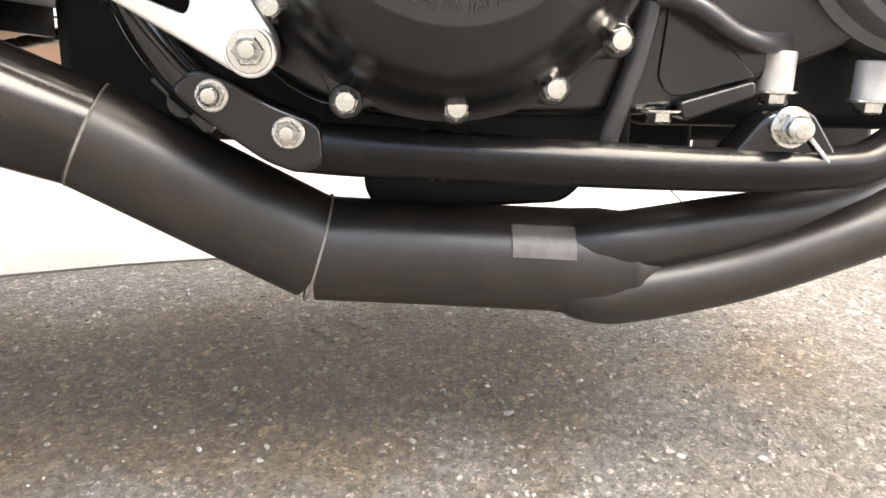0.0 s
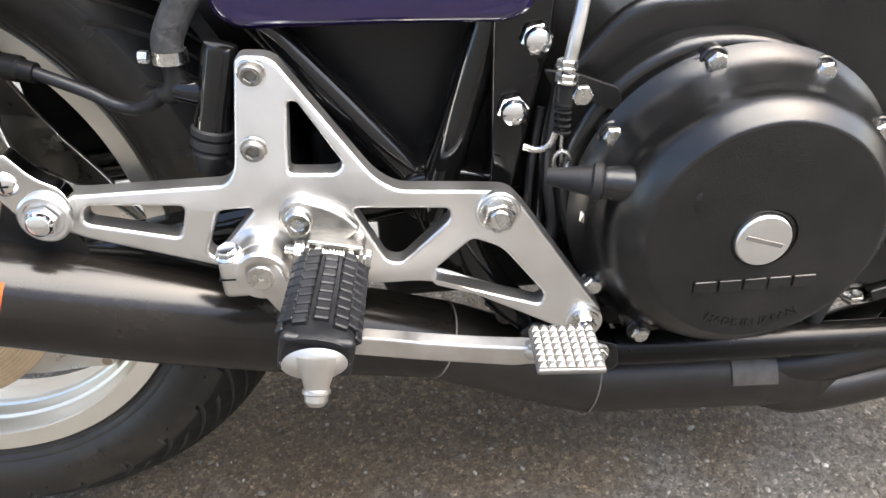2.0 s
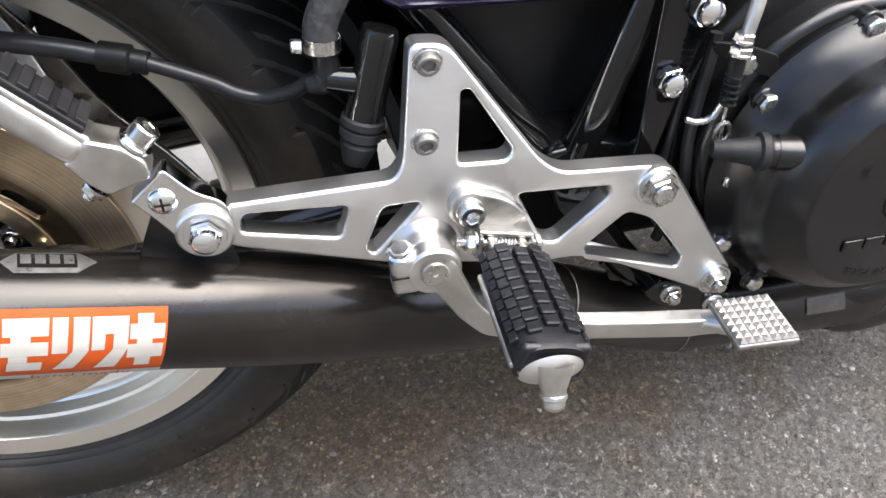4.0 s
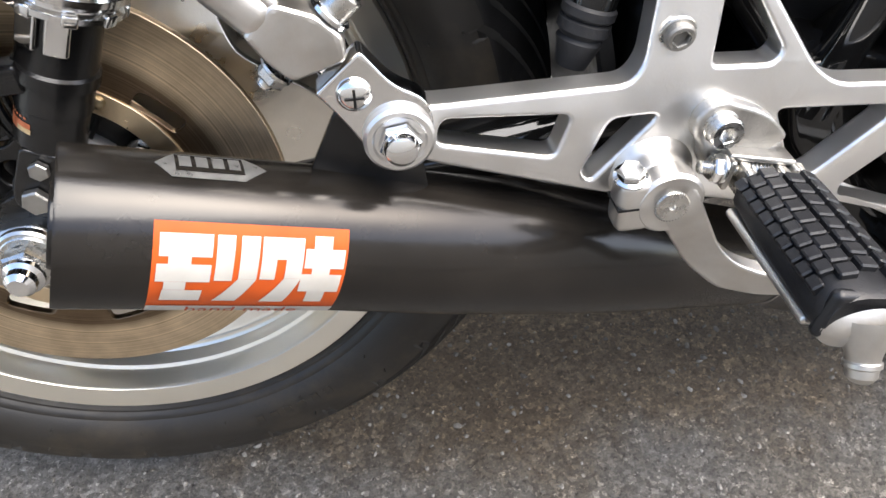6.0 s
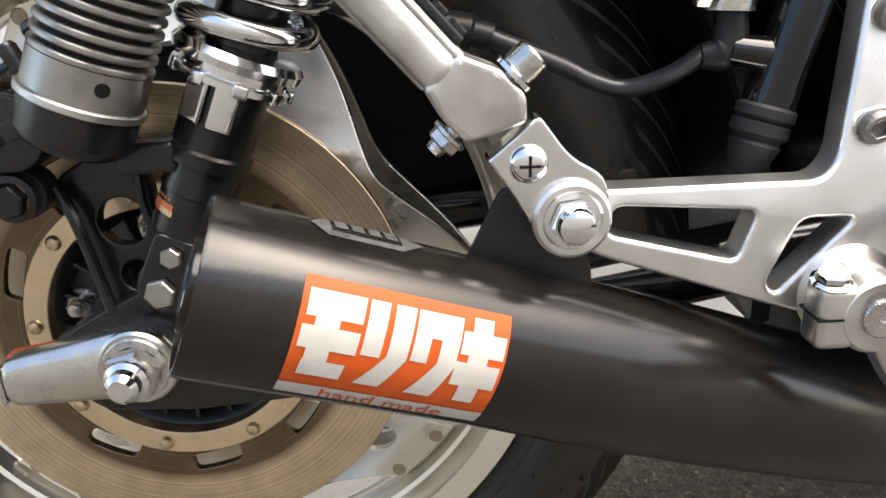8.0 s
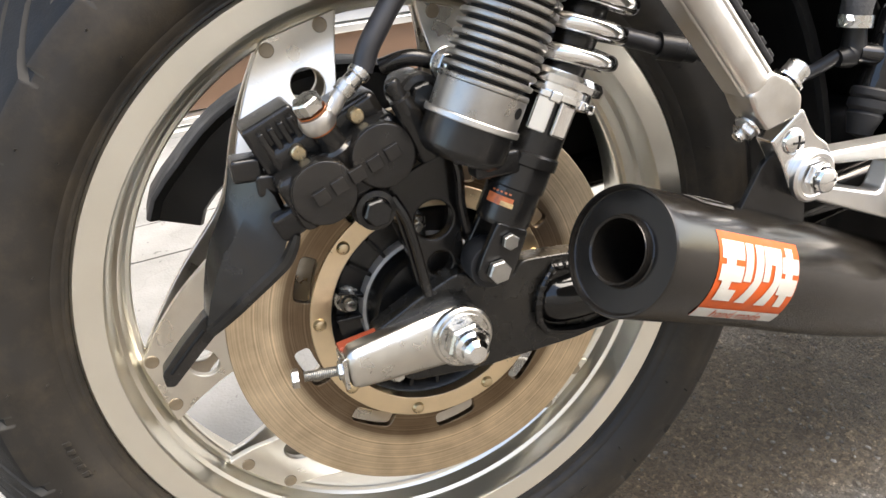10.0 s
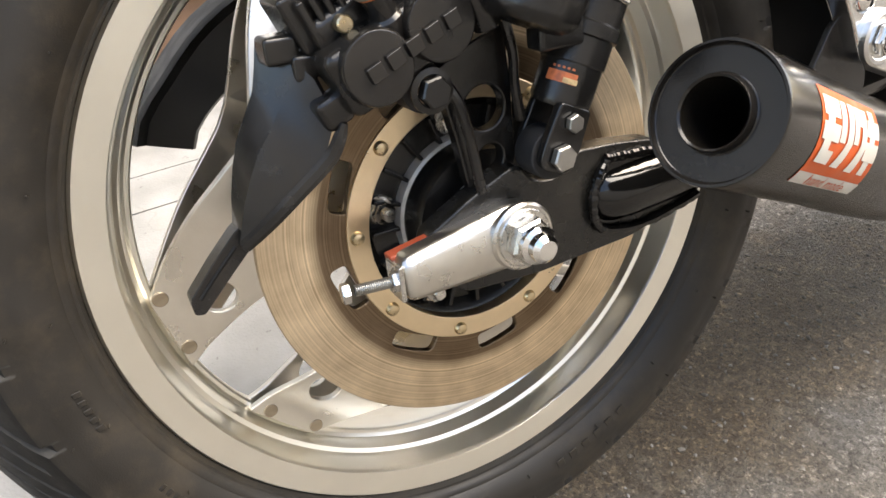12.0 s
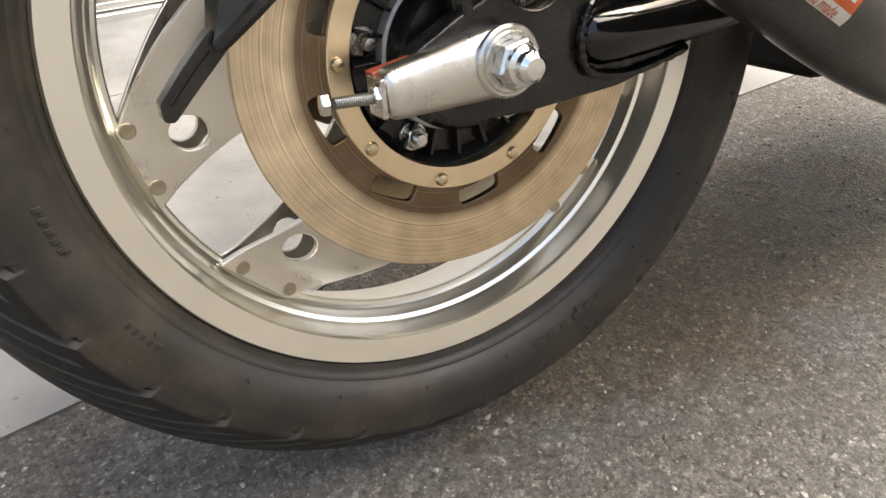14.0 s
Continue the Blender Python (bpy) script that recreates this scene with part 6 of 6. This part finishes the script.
part("crankcase_rim", plate(rim_line, [], -0.1720, -0.140, 0.008, 4), M_ENGINE, engine, "rounded crankcase edge behind the cover")
flange = []
BOLTS = [(0.5815, 0.1095), (0.568, 0.0522), (0.575, -0.006), (0.614, -0.054), (0.674, -0.0560), (0.7280, -0.0445), (0.762, -0.018), (0.6435, 0.1545), (0.7150, 0.1440), (0.7640, 0.1000), (0.7740, 0.0400)]
ring = sorted(BOLTS, key=lambda q: math.atan2(q[1] - EC.z, q[0] - EC.x))
for k, (x, z) in enumerate(ring):
    c = Vector((x - EC.x, z - EC.z))
    nx = ring[(k + 1) % len(ring)]
    d = Vector((nx[0] - EC.x, nx[1] - EC.z))
    flange.append(Vector((EC.x, EC.z)) + c * (1 + 0.0085 / c.length))
    mid_dir = (c.normalized() + d.normalized()).normalized()
    flange.append(Vector((EC.x, EC.z)) + mid_dir * (min(c.length, d.length) - 0.0010 if (c - d).length < 0.075 else (c.length + d.length) / 2 + 0.006))
cover = part("clutch_cover", plate(fillet(flange, 0.012, 5), [], -0.1800, -0.148, 0.003, 3), M_ENGINE, engine, "matt black round clutch cover")
DC = Vector((0.6665, 0, 0.0595))  # the outer face lies a little off the middle of the flange
prof = [(0.1140, -0.1780), (0.1110, -0.1802), (0.1065, -0.1845), (0.1030, -0.1910), (0.1004, -0.1985), (0.0975, -0.2045), (0.0962, -0.2075), (0.0951, -0.2114), (0.0943, -0.2153), (0.0933, -0.219), (0.092, -0.2226), (0.0903, -0.2259), (0.0883, -0.2291), (0.086, -0.2321), (0.0833, -0.2349), (0.0805, -0.2377), (0.0775, -0.2403), (0.0769, -0.2409), (0.0758, -0.2415), (0.0745, -0.2417), (0.030, -0.2430), (0.0200, -0.2431),
        (0.0192, -0.2415), (0.0, -0.2415)]
dome = lathe([(r, -y) for r, y in prof], 110, Matrix.Translation(EC) @ WHEEL)
for v in dome.verts:
    k = max(0.0, min(1.0, (-0.196 - v.co.y) / 0.045))
    v.co += (DC - EC) * (k * k * (3 - 2 * k))
part("cover_dome", dome, M_ENGINE, cover, sharp=30)
CX, CZ = 0.6635, 0.0595
bm = lathe([(0.0178, 0.0), (0.0178, 0.0040), (0.0168, 0.0052), (0, 0.0056)], 44, along((CX, -0.2418, CZ), OUT))
cap = part("filler_cap", bm, M_ALU, cover, "brushed steel slotted cap")
# darker bar on the cap paints the shade in its slot
part("cap_slot", block(0, -0.2473, 0, 0.0250, 0.0008, 0.0030, 0.0003, Matrix.Translation((CX, 0, CZ)) @ Matrix.Rotation(radians(18), 4, "Y")), M_PAD, cap)
part("cap_gasket", lathe([(0.0186, 0), (0.0192, 0.0012), (0.0199, 0)], 44, along((CX, -0.2425, CZ), OUT)), M_DARK, cover)
COVER_BOLT = bmesh.new()
prism(6, 0.0072, 0.0, 0.0062, 0.0012, COVER_BOLT)
lathe([(0.0058, 0.0061), (0.0052, 0.0072), (0.0, 0.0076)], 16, bm=COVER_BOLT)
COVER_BOLT = mesh_of(COVER_BOLT, "cover_bolt", M_STEEL)
for k, (x, z) in enumerate(BOLTS):
    part("bolt_boss", lathe([(0.0100, -0.02), (0.0096, 0.001), (0.0086, 0.002), (0, 0.002)], 20, along((x, -0.1795, z), OUT)), M_ENGINE, cover)
    piece("cover_bolt", COVER_BOLT, along((x, -0.1815, z), OUT, 23 * k), cover)
# raised maker's name as five plain bars; below it the readable line
for k in range(5):
    part("name_bar", block(DC.x - 0.0346 + 0.0163 * k, -0.2432, 0.0255, 0.0148, 0.0022, 0.0092, 0.0010, None, None, 3), M_ENGINE, cover)
words_part("lettering", "MADE IN JAPAN", 0.0086, lambda x, y: (DC.x + (0.0640 - y) * math.sin(x / 0.0640), -0.2432, 0.0575 - (0.0640 - y) * math.cos(x / 0.0650)), M_PLASTIC, cover, "raised words MADE IN JAPAN", 1.05)
# release lever housing with its rubber boot, cable and spring
LV0, LV1 = Vector((0.5390, -0.2030, 0.0925)), Vector((0.6000, -0.2195, 0.0885))
lw = (LV1 - LV0).normalized()
part("lever_housing", lathe([(0.0100, 0.032), (0.0106, 0.034), (0.0106, 0.068), (0.0100, 0.072)], 32, along(LV0, lw)), M_ENGINE, cover)
part("lever_tunnel", tube([LV0 + lw * 0.036, LV0 + lw * 0.052, LV0 + lw * 0.068, LV0 + lw * 0.09], [0.0112, 0.0122, 0.0140, 0.0185], 28, 6), M_ENGINE, cover, "rounded housing that runs into the cover")
part("lever_boot", lathe([(0.0, -0.004), (0.0052, -0.004), (0.0060, 0.0), (0.0098, 0.024), (0.0125, 0.0255), (0.0125, 0.030), (0.0110, 0.0315), (0.008, 0.032)], 28, along(LV0, lw)), M_RUBBER, cover, "black rubber lever boot")
cable = part("clutch_cable", tube([(0.575, -0.165, 0.270), (0.562, -0.178, 0.215), (0.5550, -0.186, 0.185), (0.5490, -0.190, 0.160)], 0.0042, 12), M_CAST, engine, "clutch cable with adjuster and spring")
prof = []
for k in range(30):
    prof += [(0.0036, 0.0010 * k), (0.0031, 0.0010 * k + 0.0005)]
part("adjuster_thread", lathe(prof, 14, along((0.5475, -0.190, 0.152), (0.0070, 0.005, 0.030))), M_STEEL, cable, sharp=50)
for z, r in ((0.1585, 0.0066), (0.1500, 0.0072)):
    piece("lock_nut", nut_stud(r, 0.006, 0.0032, 0.0062, r), along((0.5478, -0.190, z), (0.12, 0.05, 1)), cable)
part("cable_end", tube([(0.5470, -0.190, 0.150), (0.5465, -0.191, 0.134)], 0.0052, 14, 0), M_PLASTIC, cable)
pts = [(0.5462 + 0.0048 * math.cos(0.7 * k), -0.191 + 0.0048 * math.sin(0.7 * k), 0.140 - 0.0005 * k) for k in range(48)]
part("return_spring", tube(pts, 0.0011, 6, 0), M_DARK, cable)
part("inner_cable", tube([(0.5462, -0.191, 0.120), (0.5458, -0.192, 0.108), (0.5462, -0.193, 0.092)], 0.0013, 8), M_STEEL, cable)
part("cable_hook", tube([(0.5222, -0.186, 0.1075), (0.530, -0.188, 0.1055), (0.538, -0.190, 0.1085), (0.5425, -0.191, 0.118)], 0.0022, 10), M_STEEL, cable)
part("cable_loop", tube([(0.5460 + 0.0052 * math.cos(a * 0.5236), -0.1935, 0.0985 + 0.0070 * math.sin(a * 0.5236)) for a in range(13)], 0.0015, 8, 3), M_STEEL, cable)
part("cable_bracket", plate(fillet([(0.536, 0.155), (0.560, 0.150), (0.585, 0.140), (0.590, 0.122), (0.566, 0.132), (0.540, 0.146)], 0.003), [], -0.178, -0.174, 0.0008), M_DARK, engine)
piece("bracket_bolt", bolt_hex(0.0070, 0.006, 0.0), along((0.5605, -0.178, 0.1380), OUT), engine)
# right-hand castings ahead of the clutch cover
part("front_case", plate(fillet([(0.800, 0.012), (0.7965, -0.040), (0.808, -0.0495), (0.858, -0.036), (0.838, -0.0175), (0.826, 0.012)], [0.006, 0.009, 0.007, 0.004, 0.012, 0.006]), [], -0.152, -0.10, 0.006, 4), M_ENGINE, engine)
part("front_case_wall", plate(fillet([(0.820, 0.020), (0.900, 0.070), (0.960, 0.060), (0.950, -0.015), (0.862, -0.020)], 0.010), [], -0.128, -0.09, 0.006, 3), M_DARK, engine)
part("front_case_foot", plate(fillet([(0.8085, -0.0515), (0.8545, -0.0375), (0.8560, -0.0470), (0.8130, -0.0625)], 0.003), [], -0.158, -0.110, 0.003), M_ENGINE, engine)
pod = lathe([(0.0, 0.0), (0.066, 0.0), (0.070, -0.002), (0.073, -0.010), (0.079, -0.012), (0.081, -0.016), (0.082, -0.030), (0.088, -0.034), (0.088, -0.060)], 64, along((0.957, -0.185, 0.066), OUT))
part("ignition_cover", pod, M_CASE, engine, "round dull grey ignition cover")
for x, y, z in ((0.8725, -0.146, -0.0195), (0.934, -0.146, -0.0235)):
    part("case_stud", lathe([(0.0106, 0), (0.0106, -0.0225), (0.0098, -0.0235), (0, -0.0235)], 20, along((x, y, z - 0.024), (0, 0, -1))), M_HUB, engine, "dull steel case stud")
    piece("case_bolt", bolt_hex(0.0088, 0.0085, 0.0135), along((x, y, z - 0.024), (0, 0, -1), 12), engine)
piece("sump_bolt", bolt_hex(0.0082, 0.008, 0.0140), along((0.8000, -0.150, -0.056), (0, 0, -1)), engine)
part("breather_hose", tube([(0.7885, -0.160, 0.0075), (0.800, -0.163, 0.0065), (0.8176, -0.163, -0.0005), (0.8364, -0.162, -0.0115), (0.8537, -0.160, -0.0160), (0.890, -0.135, -0.014)], 0.0062, 14), M_HOSE, engine, "grey-black rubber breather hose")
part("drain_hose", tube([(0.787, -0.158, 0.004), (0.780, -0.158, -0.030), (0.768, -0.158, -0.070), (0.764, -0.150, -0.100)], 0.0065, 12), M_HOSE, engine)
part("wiring", tube([(0.552, -0.155, 0.150), (0.544, -0.160, 0.080), (0.548, -0.160, 0.030), (0.540, -0.150, -0.02)], 0.0045, 10), M_HOSE, engine)
part("wiring", tube([(0.540, -0.150, 0.120), (0.532, -0.154, 0.070), (0.530, -0.150, 0.010)], 0.0030, 10), M_HOSE, engine)
for k in range(6):
    part("cooling_fin", block(0.80, 0, 0.215 + 0.012 * k, 0.26, 0.32, 0.003, 0.001), M_ENGINE, engine)
part("cylinder_block", block(0.80, 0, 0.26, 0.22, 0.28, 0.20, 0.01), M_DARK, engine)

# ---- rear brake master cylinder, hoses, side cover, inner bodywork ----
mc0, mc1 = Vector((0.3165, -0.1560, 0.1135)), Vector((0.3370, -0.1520, 0.1870))
mw = mc1 - mc0
master = part("master_cylinder", lathe([(0.0, 0.008), (0.0125, 0.008), (0.0125, 0.018), (0.0118, 0.020), (0.0118, 0.062), (0.0105, 0.066), (0, 0.067)], 32, along(mc0, mw)), M_GLOSS, label="gloss black rear brake master cylinder")
part("boot", lathe([(0.0, -0.024), (0.008, -0.022), (0.0122, -0.008), (0.0108, -0.006), (0.0136, -0.003), (0.0136, 0.002), (0.0120, 0.003), (0.0140, 0.005), (0.0140, 0.009), (0.0120, 0.011)], 32, along(mc0, mw)), M_RUBBER, master, "black rubber boot")
part("inlet", tube([(0.300, -0.151, 0.1490), (0.314, -0.153, 0.1465), (0.327, -0.154, 0.1450)], [0.0075, 0.0085, 0.0090], 16, 0), M_GLOSS, master)
part("inlet_elbow", tube([(0.288, -0.148, 0.146), (0.296, -0.149, 0.1470), (0.3005, -0.149, 0.152), (0.3005, -0.148, 0.168)], [0.0058, 0.0085, 0.0085, 0.0070], 14), M_PLASTIC, master)
part("braided_hose", tube([(0.2995, -0.148, 0.166), (0.3000, -0.147, 0.180), (0.3085, -0.145, 0.196), (0.3220, -0.143, 0.215), (0.345, -0.135, 0.245)], 0.0102, 16), material("braided_hose_cover", (0.035, 0.035, 0.036), 0.6, vary=0.5, scale=220, bump=0.8, bump_scale=330), master, "worn braided fluid hose")
part("hose_clamp", lathe([(0.0104, -0.004), (0.0112, -0.004), (0.0112, 0.004), (0.0104, 0.004)], 28, along((0.2997, -0.148, 0.1700), (0.05, 0.03, 1))), M_STEEL, master, "steel hose clamp")
piece("clamp_screw", bolt_hex(0.0042, 0.007), along((0.2885, -0.153, 0.1715), (-1, 0, 0.1)), master)
part("pressure_hose", tube([(0.291, -0.147, 0.148), (0.280, -0.137, 0.1370), (0.2620, -0.126, 0.1290), (0.245, -0.122, 0.1325), (0.2300, -0.118, 0.1400), (0.1930, -0.112, 0.1553), (0.1768, -0.108, 0.1583)], 0.0047, 14), M_HOSE, master, "black rubber brake hose")
part("hose_joint", tube([(0.1960, -0.1125, 0.1543), (0.1870, -0.111, 0.1568), (0.1860, -0.1105, 0.1571), (0.1688, -0.107, 0.1603)], [0.0072, 0.0072, 0.0092, 0.0092], 18, 0), M_PLASTIC, master, "thick black hose joint")
part("rear_hose", tube([(0.1708, -0.107, 0.1598), (0.150, -0.105, 0.166), (0.10, -0.102, 0.178)], 0.0062, 14), M_HOSE, master)
bm = plate(fillet([(0.318, 0.300), (0.330, 0.194), (0.345, 0.1835), (0.440, 0.1845), (0.515, 0.1835), (0.530, 0.191), (0.545, 0.300)], [0.02, 0.012, 0.012, 0.05, 0.012, 0.012, 0.02]), [], -0.155, -0.115, 0.009, 6,
           shape=lambda co: Vector((co.x, co.y - 0.13 * (co.x - 0.362) - 0.10 * max(0, co.z - 0.20), co.z)))
part("side_cover", bm, M_PURPLE, label="deep purple lacquered side cover")
# added black box, keeps the view through the bracket's openings dark
part("dark_filler_box", plate(fillet([(0.345, 0.215), (0.53, 0.215), (0.50, 0.090), (0.455, 0.060), (0.40, 0.120)], 0.01), [], -0.105, 0.105, 0.006), M_PLASTIC, label="black filler box added for the dark behind the bracket")
bm = bmesh.new()
rows = []
for k in range(26):
    a = radians(-4 + 4.2 * k)
    rows.append([bm.verts.new((0.0 + r * math.cos(a), y, r * math.sin(a))) for r, y in ((0.362, -0.084), (0.372, -0.080), (0.378, 0.0), (0.372, 0.080), (0.362, 0.084), (0.360, 0.080), (0.372, 0.0), (0.360, -0.080))])
for r0, r1 in zip(rows, rows[1:]):
    for j in range(8):
        bm.faces.new((r0[j], r0[(j + 1) % 8], r1[(j + 1) % 8], r1[j]))
bm.faces.new(rows[0])
bm.faces.new(list(reversed(rows[-1])))
part("inner_mudguard", bm, M_PLASTIC, label="black inner mudguard over the rear tyre")

# black plate closing the chain side, and an unseen seat base added for shade
bm = plate(fillet([(0.080, 0.170), (0.080, 0.004), (0.095, 0.005), (0.153, 0.013), (0.221, 0.021), (0.360, 0.020), (0.420, -0.045), (0.540, -0.060), (0.545, 0.215), (0.300, 0.250)], 0.008), [], 0.086, 0.112, 0.004)
part("far_side_plate", bm, M_DARK, label="black closing plate on the far side")
bm = plate(fillet([(-0.300, 0.470), (-0.280, 0.425), (0.000, 0.400), (0.300, 0.365), (0.560, 0.345), (0.600, 0.430), (0.300, 0.440), (0.000, 0.480)], 0.02), [], -0.150, 0.150, 0.02, 4)
part("unseen_seat_base", bm, M_PLASTIC, label="unseen black seat base added to shade the rear wheel")

# loose and half-bedded pale stones in the asphalt round the wheel
rng = np.random.default_rng(7)
ICO = bmesh.new()
bmesh.ops.create_icosphere(ICO, subdivisions=1, radius=1.0)
ico_v = np.array([v.co[:] for v in ICO.verts])
ico_f = np.array([[v.index for v in f.verts] for f in ICO.faces])
ICO.free()
N = 9000
xy = np.column_stack([rng.uniform(-1.45, 0.75, N), rng.uniform(-0.25, 1.0, N)])
xy = xy[xy[:, 1] < 0.776 + SLOPE * xy[:, 0]]
N = len(xy)
size = 0.0011 + 0.0022 * rng.random(N) ** 2.2
turn = rng.uniform(0, 2 * math.pi, N)
v = ico_v[None] * (1 + rng.normal(0, 0.16, (N, len(ico_v), 1))) * size[:, None, None] * np.column_stack([rng.uniform(0.9, 1.5, N), rng.uniform(0.7, 1.1, N), rng.uniform(0.45, 0.8, N)])[:, None]
vx = v[..., 0] * np.cos(turn)[:, None] - v[..., 1] * np.sin(turn)[:, None] + xy[:, 0, None]
vy = v[..., 0] * np.sin(turn)[:, None] + v[..., 1] * np.cos(turn)[:, None] + xy[:, 1, None]
vz = v[..., 2] + size[:, None] * 0.12
grit_mesh = bpy.data.meshes.new("asphalt_grit")
grit_mesh.from_pydata(np.stack([vx, vy, vz], -1).reshape(-1, 3).tolist(), [], (ico_f[None] + (np.arange(N) * len(ico_v))[:, None, None]).reshape(-1, 3).tolist())
grit_mesh.materials.append(M_GRIT)
tagged(new("asphalt_grit", grit_mesh), "small pale and brown stones bedded in the asphalt", "gravel", kind="stuff")
